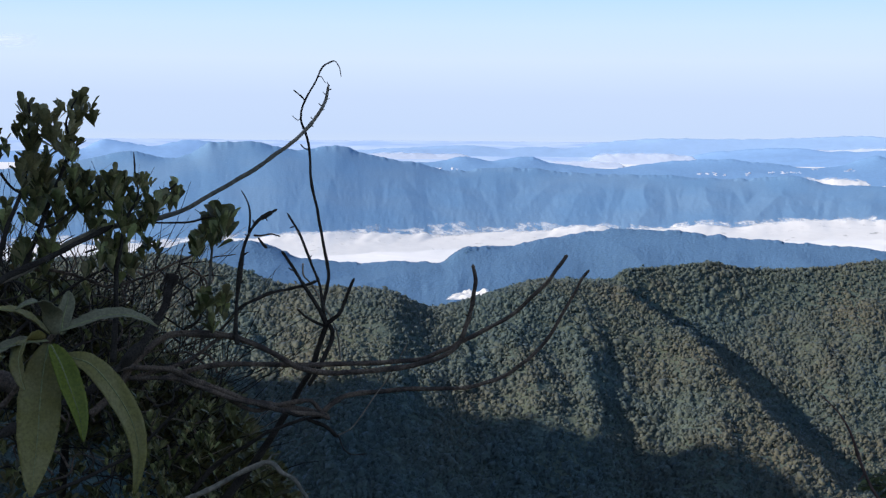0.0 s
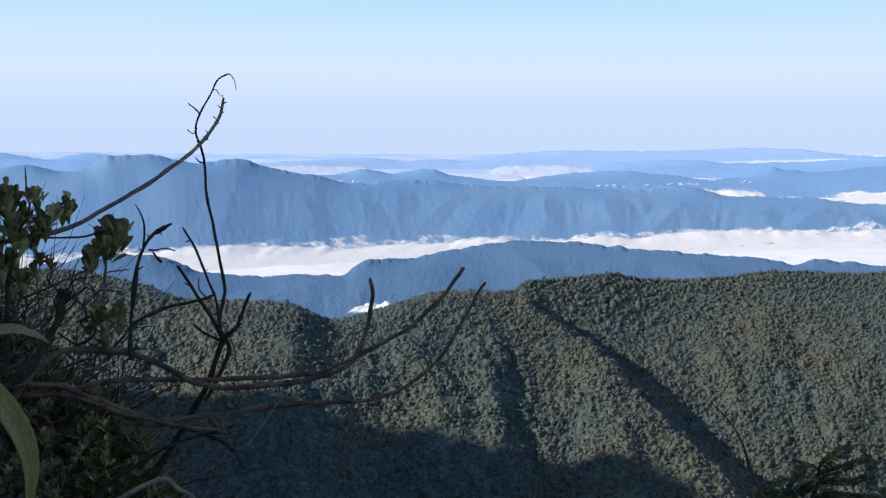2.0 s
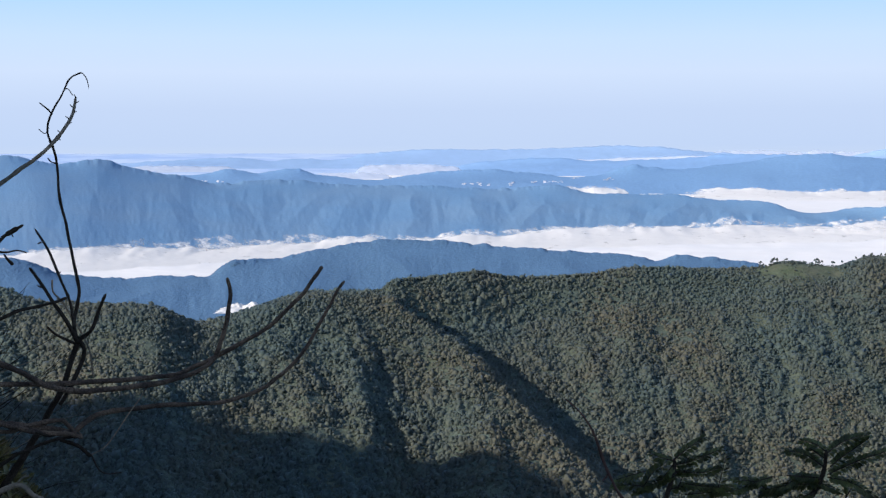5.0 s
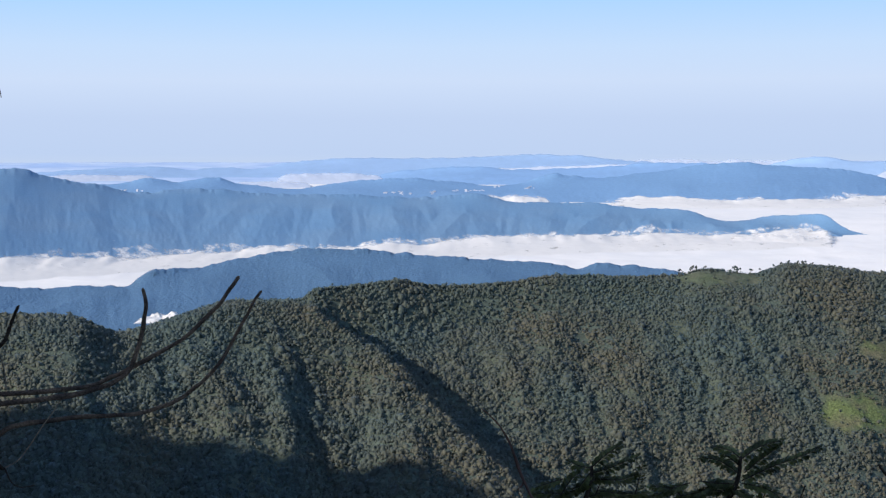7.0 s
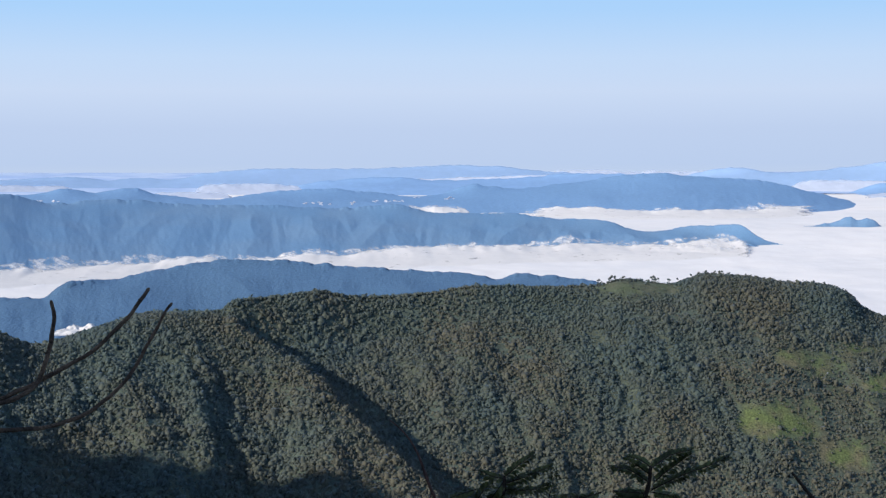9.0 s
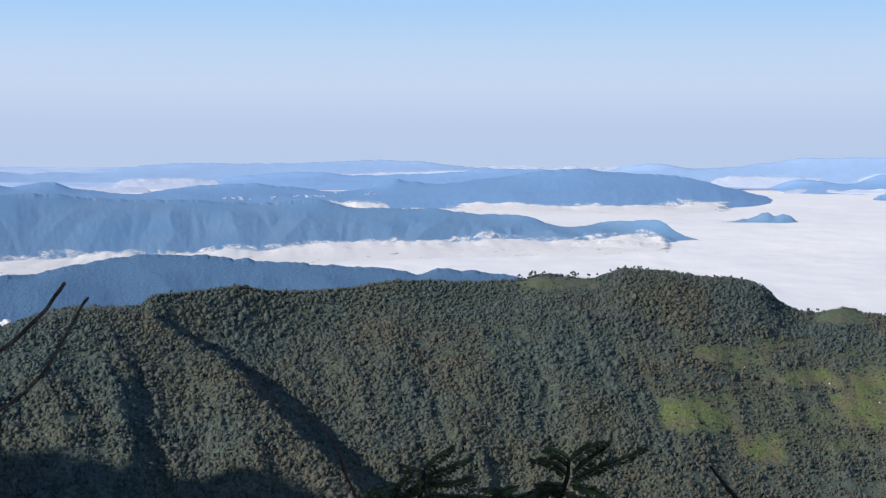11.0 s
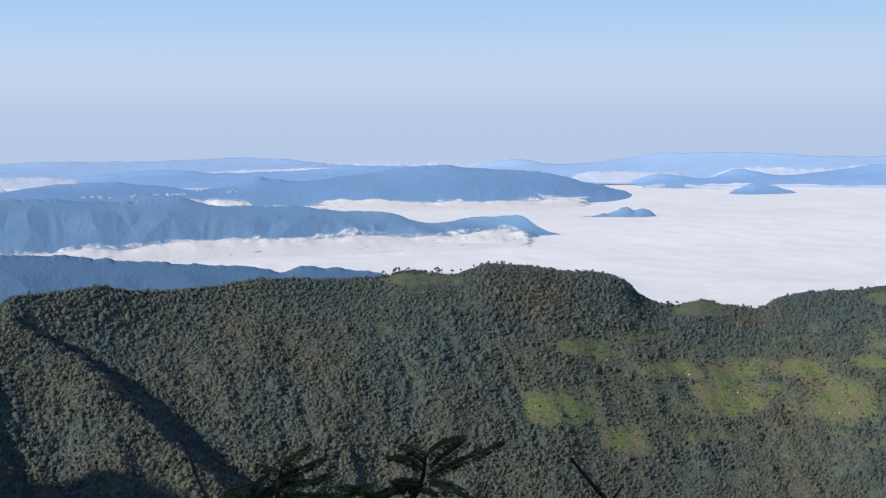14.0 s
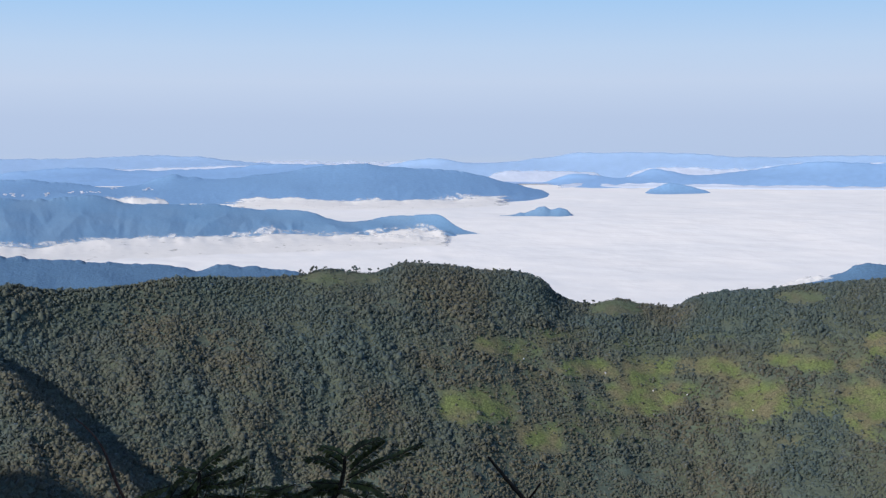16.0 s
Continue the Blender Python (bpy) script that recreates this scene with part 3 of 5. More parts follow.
def crown_shapes(count, tufts, seed, sides=7):
    """Crowns about one metre across: a lumpy dome of foliage, drawn in at its foot, and loose tufts of leaves on it."""
    rng = np.random.RandomState(seed)
    tilt = np.radians([32, 68, 105])
    spin = np.arange(sides) * 2 * np.pi / sides
    base = [(0, 0, 1)] + [(math.sin(t) * math.cos(a + 0.45 * k), math.sin(t) * math.sin(a + 0.45 * k), math.cos(t)) for k, t in enumerate(tilt) for a in spin]
    base = np.array(base)
    tri = [(0, 1 + j, 1 + (j + 1) % sides) for j in range(sides)]
    for k in range(len(tilt) - 1):
        for j in range(sides):
            a, b = 1 + k * sides + j, 1 + k * sides + (j + 1) % sides
            tri += [(a, a + sides, b + sides), (a, b + sides, b)]
    tri = np.array(tri)
    shapes = []
    for _ in range(count):
        lumps = rng.normal(size=(7, 3))
        lumps[:, 2] = np.abs(lumps[:, 2])
        lumps /= np.linalg.norm(lumps, axis=1)[:, None]
        squash = np.array([rng.uniform(0.85, 1.1), 1, rng.uniform(0.8, 1.1)])

        def reach(d):
            return 0.38 + 0.16 * np.clip(((d @ lumps.T).max(1) - 0.6) / 0.35, 0, 1)
        core = base * (reach(base) * rng.uniform(0.76, 1.14, len(base)))[:, None] * squash
        d = rng.normal(size=(tufts, 3))
        d[:, 2] = np.abs(d[:, 2]) * np.where(rng.rand(tufts) < 0.85, 1, -0.6)
        d /= np.linalg.norm(d, axis=1)[:, None]
        middle = d * (reach(d) * rng.uniform(0.98, 1.1, tufts))[:, None] * squash
        n = d + rng.normal(0, 0.45, d.shape)
        n /= np.linalg.norm(n, axis=1)[:, None]
        side = np.cross(n, rng.normal(size=d.shape))
        side /= np.linalg.norm(side, axis=1)[:, None]
        up = np.cross(n, side)
        s = rng.uniform(0.12, 0.22, tufts)[:, None]
        corners = np.stack([middle - side * s - up * s * 0.6, middle + side * s - up * s * 0.5, middle + up * s], 1)
        shapes.append(np.concatenate([core, corners.reshape(-1, 3)]))
    more = len(base) + np.arange(tufts * 3).reshape(-1, 3)
    return shapes, np.concatenate([tri, more])


def forest(name, label, shapes, tri, spots, sizes, material, seed, smooth=False):
    rng = np.random.RandomState(seed)
    n, kv = len(spots), len(shapes[0])
    pick = rng.randint(0, len(shapes), n)
    spin = rng.uniform(0, 2 * np.pi, n)
    base = np.stack(shapes)[pick]
    c, s = np.cos(spin)[:, None], np.sin(spin)[:, None]
    verts = np.stack([base[..., 0] * c - base[..., 1] * s, base[..., 0] * s + base[..., 1] * c, base[..., 2]], -1)
    verts = verts * sizes[:, None, :] + spots[:, None, :]
    faces = (tri[None] + (np.arange(n) * kv)[:, None, None]).reshape(-1, 3)
    me = raw_mesh(name, verts.reshape(-1, 3), faces, smooth)
    shade = np.repeat(rng.rand(n), kv).astype(np.float32)
    me.attributes.new("tree", "FLOAT", "POINT").data.foreach_set("value", shade)
    me.materials.append(material)
    return tagged(new(name, me), label, "forest", kind="stuff")


def scatter(many, turn0, turn1, far, near, beyond, cell, rng):
    """Evenly jittered spots over a sector of the land: turn and r."""
    turn = rng.uniform(turn0, turn1, many)
    ridge = curve_through(turn, far)
    r = ridge + beyond - (near + beyond) * rng.rand(many)
    key = np.floor(r * np.sin(np.radians(turn)) / cell) * 10007 + np.floor(r * np.cos(np.radians(turn)) / cell)
    _, first = np.unique(key, return_index=True)
    return turn[first], r[first]


rng = np.random.RandomState(11)
turn, r = scatter(450000, -30, 29.5, NEAR_FAR, 400, 20, 2.65, rng)
height = ground_height(turn, r)
rise = np.degrees(np.arctan2(height - EYE, r))
open_land = clearing(turn, rise)
keep = (rise > -12.9) & (rng.rand(len(turn)) < np.clip(0.72 - 0.95 * open_land, 0.14, 0.97))
turn, r, height, open_land = turn[keep], r[keep], height[keep], open_land[keep]
size = np.clip(rng.lognormal(math.log(3.55), 0.44, len(turn)), 1.8, 9.0)
size *= 1 + 0.3 * fbm(r * np.sin(np.radians(turn)) * 0.012, r * np.cos(np.radians(turn)) * 0.012, 2)
scrub = smooth_step(turn, 9, 14) * smooth_step(-rise[keep], 5.2, 6.5)
size *= 1 - 0.35 * scrub * (rng.rand(len(size)) < 0.5)
size *= 0.6 + 0.4 * np.clip((canopy_height(turn) - 1.5) / 4 + (r < curve_through(turn, NEAR_FAR) - 40), 0, 1)
size = size * (1 - (1 - rng.uniform(0.18, 0.7, len(size))) * smooth_step(open_land, -0.3, 0.25))
sway = 2.4 * fbm(r * np.sin(np.radians(turn)) * 0.075, r * np.cos(np.radians(turn)) * 0.075, 2) + rng.uniform(-0.6, 0.6, len(size))
spots = np.stack([r * np.sin(np.radians(turn)), r * np.cos(np.radians(turn)), height + size * 0.03 - 0.2 * (size - 3.8) + sway * (1 - smooth_step(open_land, -0.5, 0.0)) * (r < curve_through(turn, NEAR_FAR) - 60)], -1)
shapes, tri = crown_shapes(28, 5, 3, 4)
forest("forest", "dense mixed green forest canopy covering the hillside", shapes, tri, spots,
       np.stack([size, size, size * rng.uniform(0.8, 1.2, len(size))], -1), canopy, 5, smooth=True)



def on_range(name, u, v):
    """A point on a range at u along it and v up it, both 0 to 1 (v past 0.8 lies behind the crest)."""
    _, tt, rr, zz = next(row for row in RANGES if row[0] == name)
    i, j = u * (tt.shape[0] - 1.001), v * (tt.shape[1] - 1.001)
    i0, j0 = i.astype(int), j.astype(int)
    fi, fj = i - i0, j - j0

    def mid(g):
        return (g[i0, j0] * (1 - fi) + g[i0 + 1, j0] * fi) * (1 - fj) + (g[i0, j0 + 1] * (1 - fi) + g[i0 + 1, j0 + 1] * fi) * fj
    t, r, z = np.radians(mid(tt)), mid(rr), mid(zz)
    return np.stack([r * np.sin(t), r * np.cos(t), z], -1)


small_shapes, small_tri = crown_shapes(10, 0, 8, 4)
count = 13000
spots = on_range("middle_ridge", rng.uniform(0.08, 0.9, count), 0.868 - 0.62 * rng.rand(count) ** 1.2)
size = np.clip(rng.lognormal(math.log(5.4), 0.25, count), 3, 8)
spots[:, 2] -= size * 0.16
forest("far_forest", "haze-blue forest canopy on the middle ridge", small_shapes, small_tri, spots, np.stack([size, size, size * 0.28], -1), hazed_canopy, 6, smooth=True)

# ---- cloud banks where the cloud sea meets the hills ----
def bank_sheet(name, label, tt, rr, zz, thick):
    """A cloud surface that thins out where thick falls below one."""
    # past 4000 m the puffs take the haze-coloured material
    ob = tagged(sheet(name, tt, rr, zz, hazed_puff if rr.mean() > 4000 else cloud_puff), label, "cloud", kind="stuff")
    ob.data.attributes.new("thick", "FLOAT", "POINT").data.foreach_set("value", thick.ravel().astype(np.float32))
    return ob


def cloud_bank(label, name, t0, t1, wide, tall, seed, step=0.055, nth=0, fade=1.2, thin=1.5):
    """The cloud heaping up and fraying along the line where a range goes under it."""
    _, gt, gr, gz = [row for row in RANGES if row[0] == name][nth]
    first = np.argmax(gz - cloud_level(gr) > 2, axis=1)
    shore = gr[np.arange(len(gr)), first]
    shore = np.convolve(np.pad(shore, 12, "edge"), np.ones(25) / 25, "valid")
    turn = np.arange(t0, t1, step)
    line = np.interp(turn, gt[:, 0], shore)
    tt, ss = np.meshgrid(turn, np.linspace(0, 1, 34), indexing="ij")
    rr = line[:, None] - 5 - wide * (1 - ss)
    x, y = rr * np.radians(tt), rr
    lobes = 0.75 + 1.1 * fbm(x * 0.011 + seed, y * 0.004 + seed, 2) + 0.45 * fbm(x * 0.034 + seed, y * 0.006, 2)
    puffs = 0.9 * (1 - np.abs(fbm(x * 0.03 + seed, y * 0.03, 3))) ** 2 + 0.4 * fbm(x * 0.09, y * 0.1, 3)
    heap = tall * ss ** 3 * np.clip(lobes, 0.05, 2) + puffs * np.sqrt(ss)
    thick = thin - (thin + 1.9) * smooth_step(ss, 0.78, 1.0) - 3.5 * (1 - smooth_step(tt - t0, 0, fade) * smooth_step(t1 - tt, 0, fade))
    return bank_sheet("cloud_bank", label, tt, rr, cloud_level(rr) - 9 + 8 * smooth_step(ss, 0, 0.5) + heap, thick)


def mist(label, t0, t1, rise0, rise1, r0, r1, tall, seed):
    """A small pool of mist in a hollow."""
    turn, s = np.linspace(t0, t1, 70), np.linspace(0, 1, 24)
    tt, ss = np.meshgrid(turn, s, indexing="ij")
    u = (tt - t0) / (t1 - t0)
    rr = r0 + (r1 - r0) * ss
    dome = np.clip(1 - (2 * u - 1) ** 2, 0, 1) ** 0.6
    level = EYE + rr * np.tan(np.radians(rise0 + (rise1 - rise0) * u))
    zz = level + tall * dome * (0.6 + 0.8 * fbm(tt * 3 + seed, ss * 3, 3)) * smooth_step(ss, 0, 0.8)
    return bank_sheet("mist", label, tt, rr, zz, 1.5 * dome * (1 - smooth_step(ss, 0.7, 1.0)) * smooth_step(ss, 0, 0.15))


def cloud_pool(label, t0, t1, top, r0, r1, seed, end=None, firm=0.0):
    """Cloud that swells up out of the cloud sea to a rise of top degrees (end at its far side), ragged along its upper edge."""
    tt, ss = np.meshgrid(np.linspace(t0, t1, 120), np.linspace(0, 1, 30), indexing="ij")
    u = (tt - t0) / (t1 - t0)
    rr = r0 + (r1 - r0) * ss
    dome = np.clip(1 - np.abs(2 * u - 1) ** 2.5, 0, 1)
    base, high = cloud_level(rr) - 8, EYE + r1 * np.tan(np.radians(top + ((top if end is None else end) - top) * u))
    uneven = 0.3 * fbm(tt * 1.1 + seed, ss * 1.5, 3) + 0.15 * fbm(tt * 4 + seed, ss * 3, 3) - 0.15
    lift = np.clip(1 + uneven / (1 + firm), 0.1, 1.1) * dome ** (0.4 / (1 + firm))
    thick = 0.9 + firm - (1.5 + firm) * smooth_step(ss, 0.5, 1.0) - 2.0 * (1 - smooth_step(dome, 0.0, 0.5))
    return bank_sheet("cloud_bank", label, tt, rr, base + (high - base) * ss ** 0.9 * lift, thick)


cloud_bank("ragged white mist along the foot of the cliffs", "cliff_range", -31, 13.0, 260, 15.0, 1.0)
cloud_bank("thin wisps drifting up the foot of the cliffs", "cliff_range", -31, 13.2, 90, 22.0, 3.7, thin=0.3)
cloud_bank("ragged white mist along the foot of the blue hills", "village_hills", 3.5, 15.6, 200, 14.0, 2.0, fade=2.0)
cloud_bank("thin wisps drifting up the foot of the blue hills", "village_hills", 4.5, 15.8, 80, 20.0, 4.3, fade=2.0, thin=0.3)
cloud_bank("low white puffs along the foot of the far range", "far_range", 15.6, 32, 50, 9.0, 6.0, nth=2)
mist("small white pool of mist in a saddle", -12.4, -9.6, -5.45, -5.35, 1720, 1830, 12, 4.0)
mist("thin mist drifting off a wooded hill", 23.8, 26.0, -4.22, -3.8, 1990, 2100, 9, 5.0)
cloud_pool("wisp of mist across the end of the cliffs", 8.6, 12.2, -2.25, 2780, 2900, 7.0, firm=0.6)
cloud_pool("white mist in a saddle below the villages", -0.9, 2.6, -0.80, 3250, 3420, 8.0, firm=1.5)
cloud_pool("white pool of cloud before the far range", -7.4, -3.4, -0.05, 4180, 4300, 9.0, firm=1.0)
cloud_pool("white pool of cloud behind the blue hills", -9.0, -6.0, -0.40, 4080, 4160, 10.0, firm=1.0)
cloud_pool("thin wisp of cloud before the horizon", -15.6, -11.4, -0.13, 4250, 4380, 17.0, firm=0.8)
cloud_pool("thin streak of cloud between the far ranges", -1.0, 9.6, 0.09, 4345, 4420, 11.0, end=0.34, firm=2.5)
cloud_pool("pool of cloud between the far ranges", 13.6, 18.0, 0.07, 4250, 4350, 12.0, firm=1.0)
cloud_pool("pool of cloud between the far ranges", 18.6, 24.0, 0.18, 4250, 4350, 13.0, firm=1.0)
cloud_pool("streak of cloud along the horizon", 22.5, 31.0, 0.33, 4290, 4390, 14.0, firm=1.0)
cloud_pool("streak of cloud along the horizon", -6.5, 2.5, 0.42, 4480, 4600, 15.0, firm=1.5)
cloud_pool("streak of cloud along the horizon", 3.5, 12.5, 0.42, 4480, 4600, 16.0, firm=1.0)


# ---- a faint wisp high over the horizon ----
tt, ss = np.meshgrid(np.linspace(-30.5, -26.6, 60), np.linspace(0, 1, 20), indexing="ij")
dome = np.clip(1 - np.abs((tt + 28.5) / 2.0) ** 2, 0, 1)
zz = EYE + 4850 * np.tan(np.radians(3.35 + 0.5 * ss + 0.06 * fbm(tt * 1.2, ss * 2, 3)))
wisp = tagged(sheet("cloud_wisp", tt, np.full_like(tt, 4850.0) + 40 * ss, zz, sky_wisp), "faint white wisp of cloud in the morning sky", "cloud", kind="stuff")
wisp.data.attributes.new("thick", "FLOAT", "POINT").data.foreach_set("value", (0.55 * dome * 4 * ss * (1 - ss) - 0.05).ravel().astype(np.float32))


# ---- single trees that stand up along the ridge ----
def ridge_tree(name, label, height, crowns, seed):
    """A small tree seen far off: a tapered trunk with limbs and clumps of leaves; base at its foot."""
    rng = np.random.RandomState(seed)
    root = new(name)
    tagged(root, label, "tree", group="trees along the ridge")
    bm = bmesh.new()
    bmesh.ops.create_cone(bm, segments=6, radius1=height * 0.03, radius2=height * 0.012, depth=height * 0.75, matrix=Matrix.Translation((0, 0, height * 0.365)))
    clumps = []
    for k in range(crowns):
        a, s = rng.rand() * 6.28, rng.uniform(0.05, 0.2) * height
        end = Vector((math.cos(a) * s, math.sin(a) * s, height * rng.uniform(0.62, 0.9)))
        start = Vector((0, 0, height * rng.uniform(0.45, 0.65)))
        way = end - start
        bmesh.ops.create_cone(bm, segments=4, radius1=height * 0.012, radius2=height * 0.005, depth=way.length,
                              matrix=Matrix.Translation((start + end) / 2) @ way.to_track_quat("Z", "Y").to_matrix().to_4x4())
        clumps.append(end)
    part("trunk", bm, trunk_bark, root)
    base = np.stack([shapes[rng.randint(len(shapes))] for _ in clumps])
    scale = rng.uniform(0.22, 0.36, len(clumps)) * height
    verts = base * scale[:, None, None] + np.array(clumps)[:, None]
    faces = (tri[None] + (np.arange(len(clumps)) * base.shape[1])[:, None, None]).reshape(-1, 3)
    me = raw_mesh("crown", verts.reshape(-1, 3), faces, smooth=False)
    me.materials.append(canopy)
    crown = new("crown", me)
    crown.parent = root
    return root


def stand(tree, turn, r, size):
    z = float(ground_height(turn, r)) - 0.2
    return pose(r * math.sin(radians(turn)), r * math.cos(radians(turn)), z, 0, 0, rng.uniform(0, 360)) @ Matrix.Scale(size, 4)


kinds = [ridge_tree("tree", "slender ridge tree with a thin trunk and small open crown", 8.0, 4, 1),
         ridge_tree("tree", "bushy ridge tree with a full dark crown", 7.0, 8, 2),
         ridge_tree("tree", "ridge tree with a flat sparse crown", 7.5, 5, 3)]
rows_of_trees = [(7.0, 8.1, 12, 1), (8.6, 9.9, 10, 0), (10.2, 11.8, 9, 1), (13.0, 15.0, 7, 2), (17.2, 18.2, 6, 2), (19.5, 20.3, 9, 1), (21.2, 23.5, 8, 2), (-6.0, -5.2, 4, 1), (-18.6, -15.5, 5, 1)]
used = set()
for t0, t1, number, kind in rows_of_trees:
    for k in range(number):
        pick = kind if rng.rand() < 0.7 else rng.randint(3)
        turn = rng.uniform(t0, t1)
        m = stand(kinds[pick], turn, float(curve_through(turn, NEAR_FAR)) + rng.uniform(-4, 8), rng.uniform(0.5, 0.85) if pick in used else 1.0)
        if pick in used:
            copy_thing(kinds[pick], m)
        else:
            kinds[pick].matrix_basis = m
            used.add(pick)


# ---- village houses on the blue hills, huts on the near slope ----
def house(label, wide, deep, tall):
    root = tagged(new("house"), label, "house", group="village houses")
    bm = bmesh.new()
    bmesh.ops.create_cube(bm, size=1, matrix=Matrix.Translation((0, 0, tall / 2 - 1)) @ Matrix.Diagonal((wide, deep, tall + 2, 1)))
    part("wall", bm, hazed_wall, root, smooth=False)
    bm = bmesh.new()
    w, d, h = wide / 2 + 0.4, deep / 2 + 0.4, tall * 0.45
    v = [bm.verts.new(p) for p in ((-w, -d, tall), (w, -d, tall), (w, d, tall), (-w, d, tall), (-w, 0, tall + h), (w, 0, tall + h))]
    for f in ((0, 1, 5, 4), (2, 3, 4, 5), (1, 2, 5), (3, 0, 4), (3, 2, 1, 0)):
        bm.faces.new([v[k] for k in f])
    part("roof", bm, hazed_roof, root, smooth=False)
    return root


first_house = house("pale village house with a gabled roof", 7.0, 3.0, 1.7)
placed = False
hill = RANGES[2]
for t0, t1, rise, number in ((-3.51, -3.36, -0.86, 3), (-3.18, -2.79, -0.86, 9), (-2.58, -2.46, -0.89, 3), (-1.83, -1.54, -0.85, 6), (-1.01, -0.85, -0.79, 4), (-0.61, 0.12, -0.79, 12), (0.46, 0.73, -0.65, 4), (1.29, 1.93, -0.69, 8), (-12.9, -12.5, -0.75, 5), (-12.2, -11.9, -0.75, 4)):
    for k in range(number):
        u = (rng.uniform(t0, t1) - hill[1][0, 0]) / (hill[1][-1, 0] - hill[1][0, 0])
        v = np.linspace(0.08, 0.84, 200)
        slope = on_range("village_hills", np.full_like(v, u), v)
        up = slope[:, 2] - EYE > np.hypot(slope[:, 0], slope[:, 1]) * math.tan(radians(rise + rng.normal(0, 0.025)))
        x, y, z = slope[np.argmax(up) if up.any() else -1]
        m = pose(x, y, z, 0, 0, rng.uniform(-30, 30)) @ Matrix.Scale(rng.uniform(0.5, 0.9) if placed else 1.0, 4)
        if placed:
            copy_thing(first_house, m)
        else:
            first_house.matrix_basis, placed = m, True
for turn, rise in ((15.07, -6.8), (18.0, -7.3), (19.7, -7.9), (20.9, -8.0), (23.2, -8.5)):
    r = np.arange(1300, 1900, 2.0)
    r = float(r[np.argmax(ground_height(np.full_like(r, turn), r) > EYE + r * math.tan(radians(rise)))])
    hut = copy_thing(first_house, pose(r * math.sin(radians(turn)), r * math.cos(radians(turn)), float(ground_height(turn, r)), 0, 0, 30 + turn) @ Matrix.Scale(0.34, 4))
    hut.name = "hut"
    tagged(hut, "tiny pale hut in a grassy clearing", "hut", group="huts in the clearings")


# ---- shrubs close to the lens ----
def grown(name, label, category, turn, r):
    """An empty on the ground at a turn and distance, to carry the parts of a plant."""
    root = new(name)
    root.location = (r * math.sin(radians(turn)), r * math.cos(radians(turn)), float(ground_height(turn, r)) - 0.03)
    bpy.context.view_layer.update()
    return tagged(root, label, category)


def smooth_path(points, per=7):
    """A spline through points, with evenly split spans."""
    p = np.array(points, float)
    p = np.concatenate([[2 * p[0] - p[1]], p, [2 * p[-1] - p[-2]]])
    out = []
    for i in range(1, len(p) - 2):
        for s in np.linspace(0, 1, per, endpoint=False):
            a, b, c, d = p[i - 1], p[i], p[i + 1], p[i + 2]
            out.append(0.5 * (2 * b + (c - a) * s + (2 * a - 5 * b + 4 * c - d) * s * s + (3 * b - 3 * c + d - a) * s ** 3))
    return np.array(out + [p[-2]])


def along(points, r0, r1):
    n = len(points)
    return [place(t, e, r0 + (r1 - r0) * i / max(n - 1, 1)) for i, (t, e) in enumerate(points)]


def attach(name, me, material, parent, label=""):
    me.materials.append(material)
    ob = new(name, me)
    ob.parent = parent
    ob.matrix_parent_inverse = parent.matrix_world.inverted()
    return tagged(ob, label)


wood_random = random.Random(21)


def limb(name, parent, material, thick0, thick1, r0, r1, points, knobs):
    """A tapering, slightly knobbly branch; thick0 and thick1 are radii in millimetres."""
    path = smooth_path(along(points, r0, r1))
    n, sides = len(path), 9
    wob = wood_random.uniform(0, 50)
    s = np.linspace(0, 1, n)
    step = np.concatenate([[0], np.cumsum(np.linalg.norm(np.diff(path, axis=0), axis=1))])
    path = path + 0.0022 * np.stack([fbm(step * 22 + wob + k * 9, step * 0 + k, 3) for k in range(3)], -1) * (knobs > 0)
    radius = (thick1 + (thick0 - thick1) * (1 - s) ** 1.25) / 1000
    radius = radius * (1 + knobs * 1.3 * np.clip(fbm(step * 30 + wob, step * 0 + 2.5, 2), -0.4, 1) + knobs * 1.2 * (ridged(step * 12 + wob, step * 0 + 7, 1) > 0.93))
    radius[-1] *= 0.45
    tangent = np.gradient(path, axis=0)
    tangent /= np.linalg.norm(tangent, axis=1)[:, None]
    side = np.cross(tangent, [0.31, 0.8, 0.52])
    side /= np.linalg.norm(side, axis=1)[:, None]
    up = np.cross(tangent, side)
    a = np.linspace(0, 2 * np.pi, sides, endpoint=False)
    ripple = 1 + 0.12 * fbm(step[:, None] * 40 + wob, a[None] * 1.6 + wob, 2)
    verts = path[:, None] + (radius[:, None] * ripple)[..., None] * (np.cos(a)[None, :, None] * side[:, None] + np.sin(a)[None, :, None] * up[:, None])
    i = np.arange(n * sides).reshape(n, sides)
    j = np.roll(i, -1, axis=1)
    faces = np.stack([i[:-1], j[:-1], j[1:], i[1:]], -1).reshape(-1, 4)
    verts = np.concatenate([verts.reshape(-1, 3), path[:1], path[-1:]])
    caps = np.concatenate([np.stack([np.full(sides, n * sides), j[0], i[0], i[0]], -1), np.stack([np.full(sides, n * sides + 1), i[-1], j[-1], j[-1]], -1)])
    bm = bmesh.new()
    vs = [bm.verts.new(v) for v in verts]
    for f in faces:
        bm.faces.new([vs[k] for k in f])
    for f in caps:
        bm.faces.new([vs[k] for k in f[:3]])
    me = bpy.data.meshes.new(name)
    bm.to_mesh(me)
    bm.free()
    me.polygons.foreach_set("use_smooth", [True] * len(me.polygons))
    return attach(name, me, material, parent)


